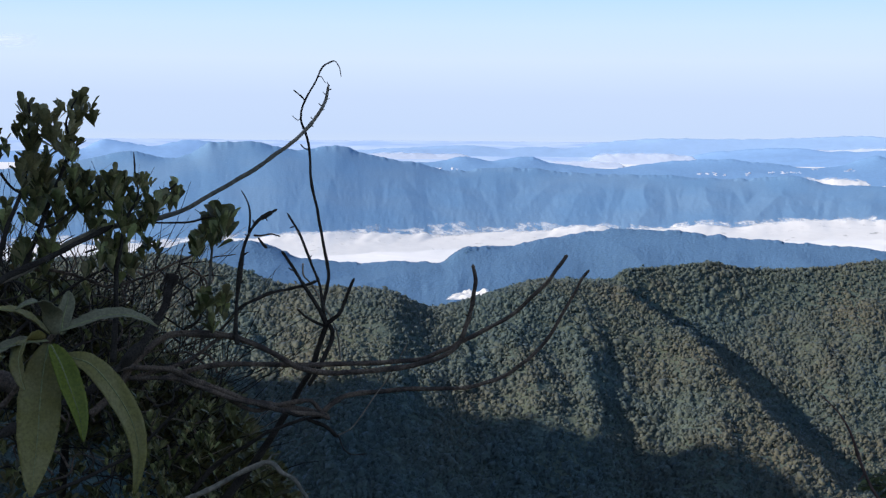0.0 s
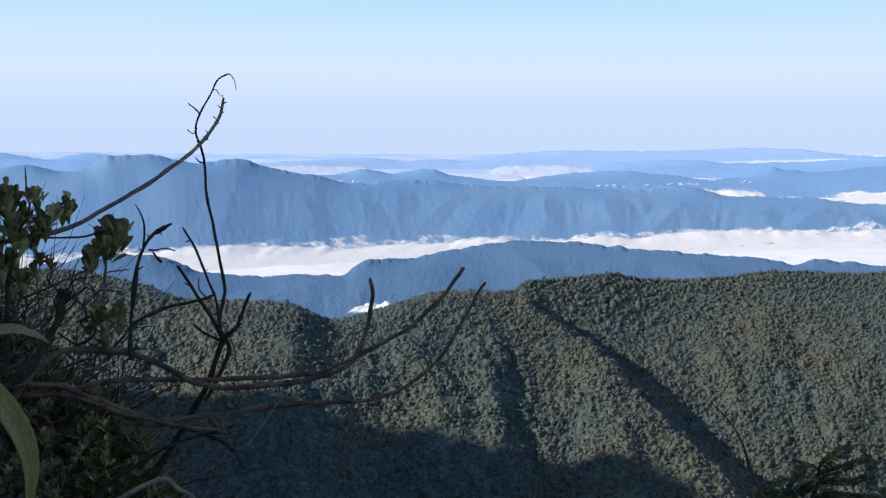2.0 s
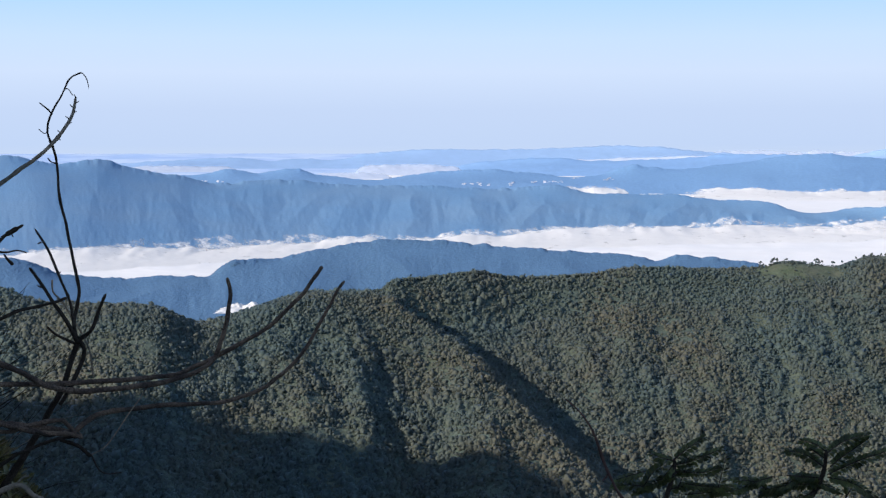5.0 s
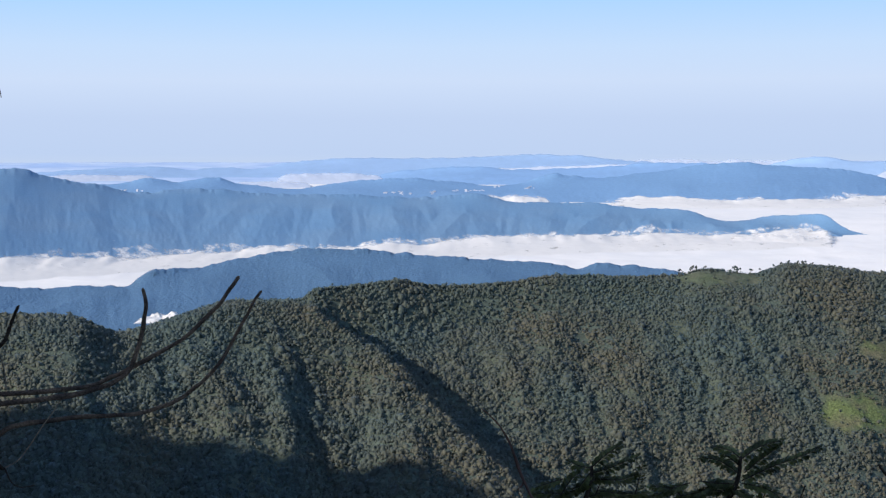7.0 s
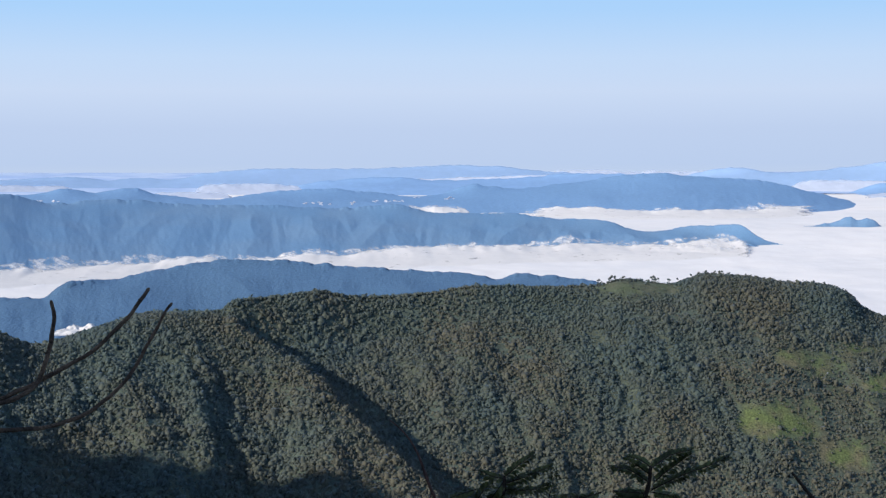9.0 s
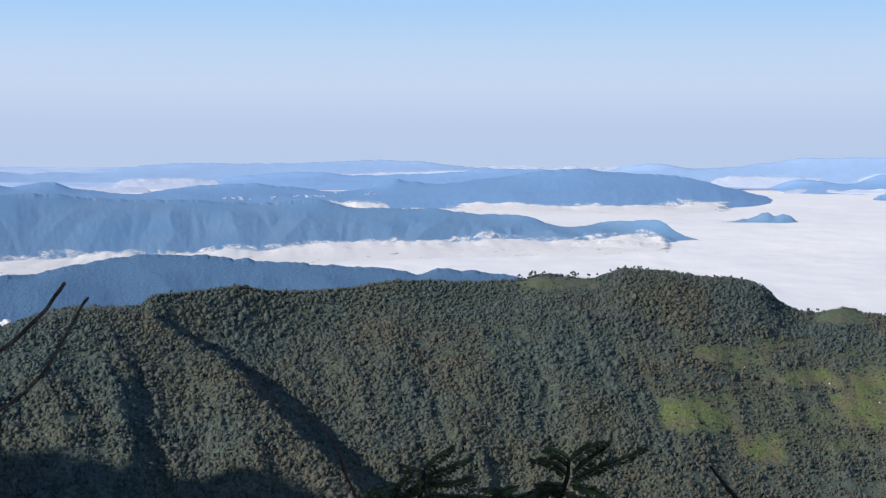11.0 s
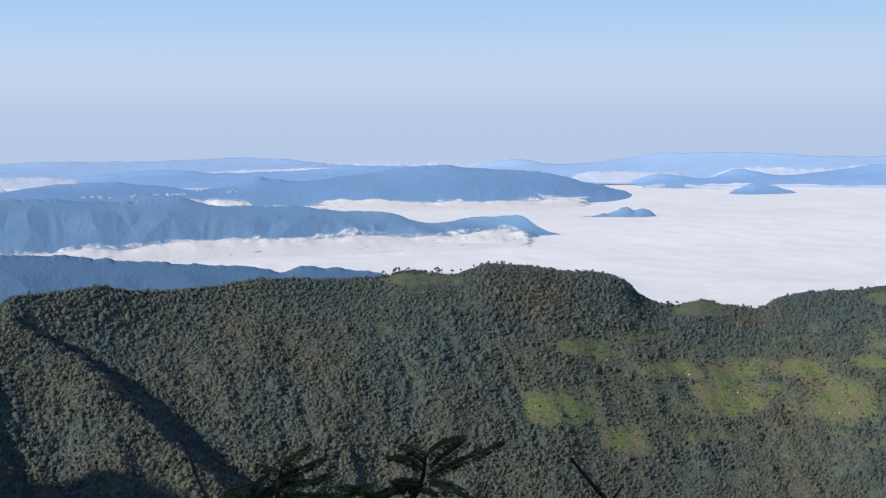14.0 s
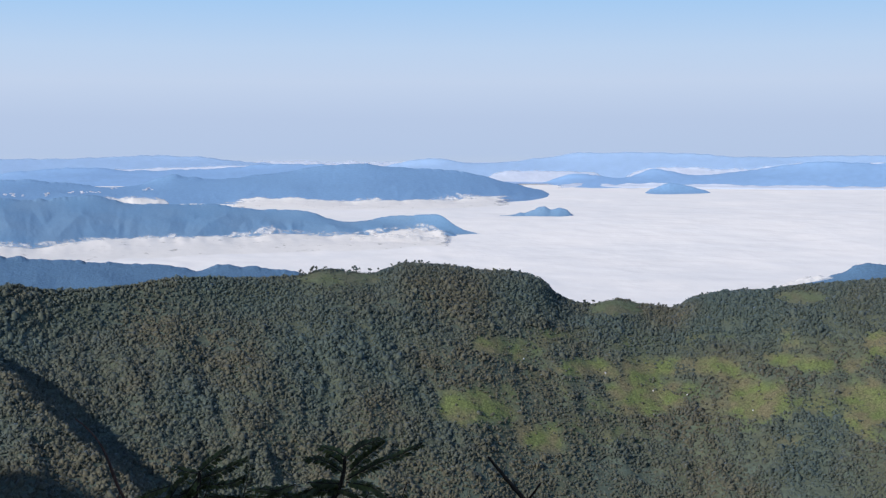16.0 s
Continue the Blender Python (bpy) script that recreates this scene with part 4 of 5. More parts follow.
def leaf_grid(length, width, cup, curl, rows=6, cols=5, tip=0.66):
    """One leaf along +y from the origin, broadest at tip of its length, cupped across and curled along."""
    v, u = np.meshgrid(1 - (1 - np.linspace(0, 1, rows)) ** 1.7, np.linspace(-1, 1, cols), indexing="ij")
    half = width / 2 * (np.clip(np.sin(np.pi * v), 0, 1) ** 0.8 if tip < 0.6 else 1.3 * np.clip(v, 0, 1) ** 0.9 * np.clip(1 - v ** 5, 0, 1) ** 0.5 + 0.05)
    x = u * half
    y = v * length
    z = cup * half * np.abs(u) ** 1.5 + curl * length * v * v
    return np.stack([x, y, z], -1).reshape(-1, 3), grid_faces(rows, cols)


leaf_random = np.random.RandomState(33)


def turned_to(direction, roll):
    d = Vector(direction).normalized()
    return d.to_track_quat("Y", "Z").to_matrix().to_4x4() @ Matrix.Rotation(roll, 4, "Y")


single_leaves, joined_leaves = [], []


def rosette(parent, turn, rise, reach, r=None):
    """A tuft of blunt leathery leaves round the end of a twig; reach sets the length of its leaves."""
    r = r or 2.58 + 0.14 * leaf_random.rand()
    middle = place(turn, rise, r)
    verts, faces, count = [], [], 0
    axis = Vector((leaf_random.normal(0, 0.35), leaf_random.normal(0, 0.35), 1)).normalized()
    number = leaf_random.randint(9, 14)
    start = leaf_random.rand() * 6.28
    for k in range(number):
        a = start + k * 2.4
        spread = leaf_random.uniform(0.35, 1.25)
        out = Vector((math.cos(a) * spread, math.sin(a) * spread, leaf_random.uniform(0.35, 1.4)))
        size = reach * 0.00078 * leaf_random.uniform(0.7, 1.2)
        v, f = leaf_grid(size, size * leaf_random.uniform(0.40, 0.54), leaf_random.uniform(0.15, 0.45), leaf_random.uniform(-0.15, 0.25))
        m = Matrix.Translation(middle + axis * (leaf_random.uniform(-0.9, 0.3) * size)) @ turned_to(out + axis * 0.3, leaf_random.uniform(-0.5, 0.5))
        m = np.array(m)
        verts.append(v @ m[:3, :3].T + m[:3, 3])
        faces.append(f + count)
        count += len(v)
    for v, f in zip(verts, faces):
        if len(single_leaves) < 290 and reach > 27:
            single_leaves.append(attach("leaf", raw_mesh("leaf", v, f - f.min()), leaf_dark, parent))
        else:
            joined_leaves.append((v, f - f.min()))


def shoot(parent, turn, rise, reach):
    """The leafy end of a branch: three tufts close together."""
    rosette(parent, turn, rise - 0.3, reach)
    rosette(parent, turn + leaf_random.uniform(-0.35, 0.35), rise - leaf_random.uniform(0.2, 0.9), reach * 0.85)
    rosette(parent, turn + leaf_random.uniform(-0.45, 0.45), rise - leaf_random.uniform(0, 0.7), reach * 0.9)


def big_leaf(parent, material, width, r0, r1, points, face, cup):
    """A long pointed leaf along a hanging midrib; width in millimetres; face: the way its blade looks."""
    path = smooth_path(along(points, r0, r1), 6)
    n, cols = len(path), 9
    s = np.linspace(0, 1, n)
    half = width / 2000 * np.clip(np.sin(np.pi * np.clip(s * 0.97 + 0.02, 0, 1) ** 0.8), 0, 1) ** 0.8 + 0.0008
    tangent = np.gradient(path, axis=0)
    tangent /= np.linalg.norm(tangent, axis=1)[:, None]
    normal = np.array(Vector(face).normalized())[None] - (tangent @ np.array(Vector(face).normalized()))[:, None] * tangent
    normal /= np.linalg.norm(normal, axis=1)[:, None]
    across = np.cross(tangent, normal)
    u = np.linspace(-1, 1, cols)
    wave = 0.06 * np.sin(s * 23)[:, None] * np.abs(u)[None] ** 2 + 0.05 * np.sin(s[:, None] * 60 + np.abs(u)[None] * 5)
    lift = (cup * np.abs(u)[None] ** 1.4 + wave) * half[:, None]
    verts = path[:, None] + across[:, None] * (u[None] * half[:, None])[..., None] * (1 - 0.25 * cup) + normal[:, None] * lift[..., None]
    top = grid_faces(n, cols)
    back = verts - normal[:, None] * 0.0006
    verts = np.concatenate([verts.reshape(-1, 3), back.reshape(-1, 3)])
    i = np.arange(n * cols).reshape(n, cols)
    rim = []
    for edge in (i[:, 0], i[:, -1][::-1], i[0][::-1], i[-1]):
        rim.append(np.stack([edge[:-1], edge[1:], edge[1:] + n * cols, edge[:-1] + n * cols], -1))
    leaf = attach("leaf", raw_mesh("leaf", verts, np.concatenate([top, top[:, ::-1] + n * cols, *rim])), material, parent)
    rib = path
    bm = bmesh.new()
    rows = [[bm.verts.new(p + side * a * w * 0.0015 + out * h) for a, h in ((-1, 0.0002), (0, 0.0014), (1, 0.0002))] for p, side, out, w in zip(rib, across, normal, 1.1 - s)]
    for a, b in zip(rows, rows[1:]):
        for k in (0, 1):
            bm.faces.new((a[k], a[k + 1], b[k + 1], b[k]))
    me = bpy.data.meshes.new("midrib")
    bm.to_mesh(me)
    bm.free()
    attach("midrib", me, leaf_rib, leaf)


def frond(parent, r, reach, points):
    """A feathery spray: a rib with narrow leaflets on both sides; reach is a leaflet's length in millimetres."""
    path = smooth_path(along(points, r, r), 12)
    n = len(path)
    tangent = np.gradient(path, axis=0)
    tangent /= np.linalg.norm(tangent, axis=1)[:, None]
    flat = np.array([0.1, -0.55, 0.83])
    verts, faces, count = [], [], 0
    step = np.concatenate([[0], np.cumsum(np.linalg.norm(np.diff(path, axis=0), axis=1))])
    total = step[-1]
    for d in np.arange(0.004, total, 0.0025):
        p = np.array([np.interp(d, step, path[:, k]) for k in range(3)])
        t = np.array([np.interp(d, step, tangent[:, k]) for k in range(3)])
        side = np.cross(t, flat)
        side /= np.linalg.norm(side)
        for sign in (-1, 1):
            s = d / total
            size = reach / 1000 * (0.55 + 0.6 * math.sin(math.pi * min(s * 0.8 + 0.15, 1))) * leaf_random.uniform(0.8, 1.15)
            out = side * sign + t * (0.55 + 0.4 * s) + np.array([0, 0, leaf_random.uniform(-0.35, 0.1)])
            v, f = leaf_grid(size, 0.0075, 0.3, leaf_random.uniform(-0.25, 0.05), 4, 3, 0.5)
            m = np.array(Matrix.Translation(p) @ turned_to(out, leaf_random.uniform(-0.4, 0.4)))
            verts.append(v @ m[:3, :3].T + m[:3, 3])
            faces.append(f + count)
            count += len(v)
    spray = attach("frond", raw_mesh("frond", np.concatenate(verts), np.concatenate(faces)), frond_green, parent)
    bm = bmesh.new()
    rings_of = []
    for p, t, s in zip(path, tangent, np.linspace(0, 1, n)):
        side = np.cross(t, flat)
        side /= np.linalg.norm(side)
        up = np.cross(side, t)
        w = 0.0013 * (1.1 - 0.7 * s)
        rings_of.append([bm.verts.new(p + side * w * math.cos(a) + up * w * math.sin(a)) for a in (0.5, 2.6, 4.7)])
    for a, b in zip(rings_of, rings_of[1:]):
        for k in range(3):
            bm.faces.new((a[k], a[(k + 1) % 3], b[(k + 1) % 3], b[k]))
    me = bpy.data.meshes.new("rib")
    bm.to_mesh(me)
    bm.free()
    attach("rib", me, bark_dark, spray)


def leaf_surface(name, color, other, rough, glow_through, shine=0.3, spread=0.4):
    """A leaf: mottled green, faint cross veins, some light through the blade."""
    m = surface(name, color, rough=rough, scale=25, fine=260, amount=0.3, other=other, bump=0.5, spec=shine, island=spread, distance=0.001)
    n, l = m.node_tree.nodes, m.node_tree.links
    bsdf = n["Principled BSDF"]
    through_leaf = n.new("ShaderNodeBsdfTranslucent")
    mixer = n.new("ShaderNodeMixShader")
    mixer.inputs[0].default_value = glow_through
    source = bsdf.inputs["Base Color"].links[0].from_socket
    l.new(source, through_leaf.inputs["Color"])
    l.new(bsdf.outputs["BSDF"], mixer.inputs[1])
    l.new(through_leaf.outputs["BSDF"], mixer.inputs[2])
    l.new(mixer.outputs["Shader"], n["Material Output"].inputs["Surface"])
    return m


bark = surface("bark", (0.185, 0.115, 0.078), rough=0.8, scale=30, fine=380, amount=0.6, other=(0.08, 0.052, 0.04), bump=1.0, distance=0.003, spec=0.08)
bark_dark = surface("bark_dark", (0.036, 0.025, 0.019), rough=0.85, scale=30, fine=380, amount=0.55, other=(0.06, 0.043, 0.033), bump=0.8, distance=0.002, spec=0.06)
bark_pale = surface("bark_pale", (0.348, 0.241, 0.165), rough=0.9, scale=18, fine=160, amount=0.4, other=(0.156, 0.127, 0.099), bump=0.8, distance=0.002, spec=0.08)
bark_rust = surface("bark_rust", (0.12, 0.06, 0.045), rough=0.85, scale=14, fine=160, amount=0.4, bump=0.6, distance=0.002)
leaf_dark = leaf_surface("leaf_dark", (0.105, 0.090, 0.027), (0.34, 0.275, 0.11), 0.4, 0.25, 0.4, 0.65)
leaf_olive = leaf_surface("leaf_olive", (0.27, 0.215, 0.052), (0.33, 0.26, 0.088), 0.55, 0.25)
leaf_bright = leaf_surface("leaf_bright", (0.185, 0.2, 0.02), (0.23, 0.235, 0.03), 0.45, 0.4)
leaf_pale = leaf_surface("leaf_pale", (0.24, 0.20, 0.105), (0.20, 0.165, 0.083), 0.8, 0.15)
leaf_dusk = leaf_surface("leaf_dusk", (0.0963, 0.078, 0.026), (0.175, 0.132, 0.0468), 0.5, 0.2)
leaf_rib = leaf_surface("leaf_rib", (0.386, 0.336, 0.139), (0.336, 0.302, 0.123), 0.6, 0.1)
frond_green = leaf_surface("frond_green", (0.05, 0.055, 0.018), (0.13, 0.13, 0.04), 0.5, 0.25)

shrub = grown("shrub", "dark leathery-leaved shrub with bare crooked dead branches", "shrub", -31.0, 2.7)
limb("trunk", shrub, bark, 34, 16, 2.75, 2.55, [(-31.0, -50.4), (-30.2, -35), (-29.6, -22), (-29.3, -12), (-28.6, -8.5), (-27.5, -8.2)], 0.2)
limb("trunk", shrub, bark_dark, 28, 14, 2.75, 2.55, [(-30.6, -50.4), (-29.4, -34), (-28.6, -20), (-28.9, -9), (-29.4, -6), (-28.6, -5.4)], 0.2)
limb("trunk", shrub, bark_dark, 24, 11, 2.75, 2.8, [(-30.4, -50.4), (-27.5, -36), (-24.5, -24), (-22, -15.5), (-20.8, -12.6)], 0.2)
limb("branch", shrub, bark_pale, 5.7, 2.4, 2.62, 2.75, [(-28.78, -5.24), (-28.03, -4.76), (-26.88, -4.19), (-25.54, -3.32), (-24.37, -2.89), (-23.01, -2.69), (-21.63, -2.19), (-20.24, -1.43), (-18.85, -0.52), (-17.65, 0.40), (-17.05, 1.10), (-16.75, 1.61), (-16.61, 2.21)], 0.22)
limb("branch", shrub, bark_dark, 1.2, 3.1, 2.78, 2.74, [(-16.45, 3.05), (-16.85, 2.81), (-17.15, 2.20), (-17.45, 1.60), (-17.59, 1.00), (-17.45, 0.50), (-17.29, -0.20), (-17.24, -1.01), (-17.04, -2.22), (-16.79, -3.43), (-16.59, -4.43), (-16.63, -5.04), (-16.79, -5.75), (-16.68, -6.35)], 0.12)
limb("twig", shrub, bark_dark, 1.2, 0.7, 2.78, 2.78, [(-16.81, 2.87), (-16.45, 3.05), (-16.25, 2.85), (-16.17, 2.49)], 0)
limb("twig", shrub, bark_dark, 1.4, 1.0, 2.78, 2.78, [(-17.43, 1.60), (-17.59, 1.80), (-17.87, 2.04)], 0.3)
limb("twig", shrub, bark_dark, 0.9, 0.7, 2.78, 2.78, [(-17.27, 2.00), (-16.95, 2.50), (-16.71, 2.25)], 0)
limb("twig", shrub, bark_dark, 0.9, 0.7, 2.78, 2.78, [(-17.55, 1.14), (-17.69, 0.94), (-17.91, 1.10)], 0)
limb("twig", shrub, bark_dark, 1.4, 1.0, 2.77, 2.77, [(-17.33, -0.10), (-17.49, -0.04), (-17.61, 0.10)], 0)
limb("branch", shrub, bark, 6.6, 3.4, 2.62, 2.72, [(-24.99, -9.43), (-24.11, -8.57), (-23.42, -7.59), (-22.63, -6.91), (-21.84, -6.62), (-20.24, -6.74), (-19.44, -6.94), (-18.64, -7.35), (-17.63, -7.86), (-16.62, -8.06), (-15.40, -8.02), (-13.77, -7.82), (-12.55, -7.49), (-11.94, -7.08), (-11.64, -6.39), (-11.43, -5.42), (-11.33, -4.71), (-11.42, -4.16)], 0.14)
limb("branch", shrub, bark, 4.9, 3.1, 2.66, 2.74, [(-22.44, -8.17), (-21.84, -8.02), (-20.65, -7.79), (-19.24, -7.75), (-17.83, -7.80), (-15.81, -7.76), (-14.18, -7.66), (-12.96, -7.45), (-11.54, -6.83), (-10.12, -6.01), (-8.92, -4.98), (-8.32, -4.17), (-8.06, -3.76)], 0.12)
limb("branch", shrub, bark, 4.5, 2.5, 2.7, 2.78, [(-16.92, -9.62), (-16.41, -9.16), (-15.80, -8.86), (-14.17, -8.66), (-12.34, -8.61), (-11.12, -8.44), (-10.10, -8.02), (-9.09, -7.20), (-8.40, -6.29), (-7.90, -5.37), (-7.51, -4.66), (-7.25, -4.31)], 0.12)
limb("branch", shrub, bark, 4.8, 5.7, 2.6, 2.7, [(-24.60, -8.06), (-23.62, -7.79), (-22.24, -7.91), (-21.44, -8.26), (-20.25, -8.73), (-19.24, -9.08), (-18.44, -9.25), (-17.42, -9.38), (-16.57, -9.62)], 0.25)
limb("branch", shrub, bark, 3.5, 4.3, 2.62, 2.68, [(-23.62, -8.22), (-22.24, -8.17), (-21.25, -8.46), (-20.05, -8.96), (-19.04, -9.17), (-18.03, -9.41), (-17.02, -9.52), (-16.53, -9.70)], 0.25)
limb("branch", shrub, bark_dark, 3.1, 2.8, 2.66, 2.68, [(-18.13, -9.41), (-17.63, -9.56), (-17.02, -9.42), (-16.61, -9.56)], 0.3)
limb("branch", shrub, bark, 3.6, 3.8, 2.66, 2.68, [(-21.05, -8.52), (-20.25, -8.87), (-19.24, -9.36), (-18.44, -9.21), (-17.42, -9.06), (-17.10, -9.12), (-16.71, -9.62)], 0.15)
limb("branch", shrub, bark_dark, 8.1, 4.4, 2.85, 2.74, [(-20.85, -12.96), (-20.35, -12.49), (-19.85, -11.97), (-18.84, -10.64), (-18.23, -9.69), (-17.69, -8.76), (-17.22, -7.96), (-16.98, -7.16), (-16.68, -6.35)], 0.1)
limb("branch", shrub, bark_dark, 3.7, 3.9, 2.74, 2.74, [(-17.32, -8.50), (-16.98, -7.96), (-16.62, -7.30), (-16.44, -6.69), (-16.62, -6.29)], 0.1)
limb("branch", shrub, bark_dark, 3.7, 2.4, 2.74, 2.72, [(-16.68, -6.35), (-17.03, -5.65), (-17.54, -4.84), (-17.94, -4.19), (-18.28, -3.73)], 0.25)
limb("branch", shrub, bark_dark, 2.8, 2.0, 2.74, 2.76, [(-16.79, -5.89), (-16.93, -4.94), (-17.23, -4.13), (-17.60, -3.19), (-18.08, -2.36)], 0.25)
limb("branch", shrub, bark_dark, 3.2, 2.4, 2.74, 2.72, [(-16.68, -6.39), (-16.22, -5.95), (-15.98, -5.34), (-15.64, -4.69)], 0.25)
limb("branch", shrub, bark_dark, 2.3, 1.9, 2.74, 2.7, [(-16.72, -6.41), (-17.17, -6.21), (-17.43, -6.01), (-17.69, -5.77)], 0.2)
limb("branch", shrub, bark_pale, 1.6, 1.5, 2.8, 2.8, [(-17.52, -4.15), (-17.52, -4.60), (-17.19, -4.94), (-16.83, -5.54), (-16.46, -6.15), (-16.22, -6.85), (-16.15, -7.66)], 0.1)
limb("twig", shrub, bark_dark, 1.4, 1.0, 2.74, 2.72, [(-16.72, -6.29), (-16.42, -6.09), (-16.14, -5.95)], 0.2)
limb("branch", shrub, bark_dark, 2.3, 2.9, 2.7, 2.74, [(-20.54, -6.68), (-20.20, -6.28), (-19.74, -5.74), (-19.24, -5.46), (-18.44, -5.16), (-17.43, -4.94), (-17.03, -4.78)], 0.15)
limb("branch", shrub, bark_dark, 3.8, 2.5, 2.64, 2.62, [(-19.84, -7.00), (-19.92, -6.64), (-19.88, -5.84), (-19.80, -4.84), (-19.64, -3.83), (-19.42, -3.13), (-19.14, -2.69), (-18.85, -2.48), (-18.46, -2.26)], 0.6)
limb("twig", shrub, bark_dark, 2.2, 0.9, 2.63, 2.63, [(-19.42, -3.07), (-19.38, -2.33), (-19.52, -1.86), (-19.68, -1.58)], 0.3)
limb("twig", shrub, bark_dark, 1.8, 1.2, 2.63, 2.62, [(-19.28, -3.17), (-19.00, -3.19), (-18.64, -3.13), (-18.30, -3.19)], 0.2)
limb("bud", shrub, bark_dark, 1.3, 2.8, 2.63, 2.62, [(-19.12, -3.21), (-18.98, -3.39), (-18.78, -3.59)], 0.1)
limb("branch", shrub, bark_dark, 4.6, 2.4, 2.75, 2.7, [(-21.45, -12.17), (-20.75, -11.40), (-20.25, -11.01), (-19.24, -10.44), (-18.64, -10.09), (-17.42, -9.70), (-16.65, -9.62)], 0.12)
limb("branch", shrub, bark_dark, 2.7, 3.3, 2.7, 2.7, [(-17.32, -9.70), (-16.71, -9.96), (-16.26, -10.34)], 0.2)
limb("twig", shrub, bark_pale, 0.9, 1.2, 2.72, 2.7, [(-13.78, -7.09), (-14.38, -8.16), (-14.99, -8.96), (-15.39, -9.57), (-15.80, -10.06), (-16.24, -10.30)], 0.1)
limb("twig", shrub, bark_dark, 1.4, 1.0, 2.7, 2.72, [(-16.24, -10.26), (-16.04, -10.72), (-15.69, -10.98), (-15.22, -10.94)], 0.1)
limb("branch", shrub, bark_pale, 4.8, 3.7, 2.6, 2.6, [(-22.45, -12.82), (-21.45, -12.36), (-20.25, -11.84), (-19.44, -11.46), (-18.74, -11.23), (-18.23, -11.60), (-17.82, -11.84), (-17.31, -12.53)], 0.3)
limb("twig", shrub, bark_pale, 2.2, 1.4, 2.6, 2.6, [(-18.84, -11.27), (-18.64, -11.00), (-18.39, -10.94)], 0.2)
limb("branch", shrub, bark_dark, 7.7, 5.7, 2.55, 2.5, [(-22.11, -4.55), (-22.29, -5.22), (-22.47, -5.72), (-22.82, -6.41), (-23.42, -7.24), (-24.21, -7.97), (-25.18, -8.64), (-26.54, -9.29), (-28.08, -10.01), (-29.21, -10.53)], 0.5)
limb("twig", shrub, bark_dark, 2.1, 1.3, 2.55, 2.53, [(-22.39, -5.52), (-22.03, -4.93), (-21.63, -4.63), (-21.34, -4.43)], 0.2)
limb("twig", shrub, bark_dark, 1.7, 0.9, 2.55, 2.55, [(-22.17, -4.83), (-21.93, -4.23), (-21.83, -3.83)], 0.2)
limb("branch", shrub, bark, 2.7, 1.9, 2.66, 2.7, [(-26.88, -4.35), (-25.93, -4.40), (-25.16, -4.64), (-24.38, -4.97), (-23.41, -4.76), (-22.23, -4.23), (-21.34, -3.83)], 0.1)
limb("branch", shrub, bark_dark, 5.2, 2.3, 2.6, 2.62, [(-24.20, -7.58), (-24.10, -6.00), (-24.05, -4.41), (-23.91, -3.42), (-23.87, -2.53)], 0.15)
limb("branch", shrub, bark_dark, 4.8, 1.9, 2.6, 2.62, [(-28.41, -5.15), (-27.92, -3.40), (-27.59, -2.42), (-27.24, -1.45), (-27.00, -0.27), (-27.03, 1.09), (-27.07, 1.48)], 0.15)
limb("branch", shrub, bark_dark, 4.4, 1.4, 2.62, 2.64, [(-27.27, -4.38), (-26.68, -2.92), (-26.25, -1.84), (-25.87, -0.86), (-25.57, -0.11), (-25.74, 0.81), (-25.35, 1.70)], 0.15)
limb("branch", shrub, bark_dark, 2.7, 1.4, 2.64, 2.6, [(-27.44, -2.33), (-26.49, -2.82), (-25.53, -2.23), (-25.14, -1.74)], 0.15)
limb("branch", shrub, bark_dark, 2.2, 1.4, 2.6, 2.62, [(-27.99, -0.96), (-27.62, -1.45), (-27.05, -1.84), (-26.39, -2.62)], 0.15)
limb("twig", shrub, bark_dark, 1.8, 0.9, 2.63, 2.63, [(-26.20, -1.74), (-25.71, -0.36), (-25.09, 0.17)], 0.1)
limb("branch", shrub, bark_dark, 2.2, 0.9, 2.6, 2.6, [(-23.89, -2.83), (-23.30, -1.84), (-23.39, -1.04), (-23.47, -0.21)], 0.3)
limb("branch", shrub, bark_dark, 1.7, 1.4, 2.6, 2.6, [(-23.69, -2.63), (-24.17, -1.94), (-24.46, -1.54), (-24.21, -1.08)], 0.1)
limb("branch", shrub, bark_dark, 1.7, 1.4, 2.6, 2.6, [(-23.30, -2.63), (-22.42, -1.73), (-21.98, -1.33)], 0.1)
limb("branch", shrub, bark_dark, 1.8, 1.4, 2.7, 2.66, [(-23.01, -2.73), (-21.63, -2.73), (-20.84, -2.53), (-20.24, -2.59)], 0.1)
limb("branch", shrub, bark_pale, 2.7, 1.9, 2.72, 2.7, [(-20.80, -6.83), (-20.88, -5.63), (-20.80, -4.23), (-20.76, -3.23), (-21.04, -2.73)], 0.15)
limb("twig", shrub, bark_dark, 1.8, 1.0, 2.7, 2.7, [(-22.43, -6.02), (-21.44, -6.63), (-20.74, -6.03), (-20.88, -5.43)], 0.1)
limb("branch", shrub, bark, 4.0, 2.8, 2.62, 2.66, [(-26.15, -9.10), (-24.99, -8.55), (-23.62, -8.18), (-21.64, -7.62), (-20.64, -6.93), (-20.34, -6.76)], 0.12)
limb("branch", shrub, bark_dark, 3.6, 2.4, 2.7, 2.72, [(-26.95, -12.17), (-25.40, -11.65), (-23.63, -10.84), (-22.24, -9.59), (-21.25, -8.62)], 0.12)
limb("branch", shrub, bark_dark, 3.2, 1.9, 2.72, 2.75, [(-28.43, -7.48), (-26.90, -5.96), (-25.35, -4.80), (-24.19, -4.22)], 0.12)
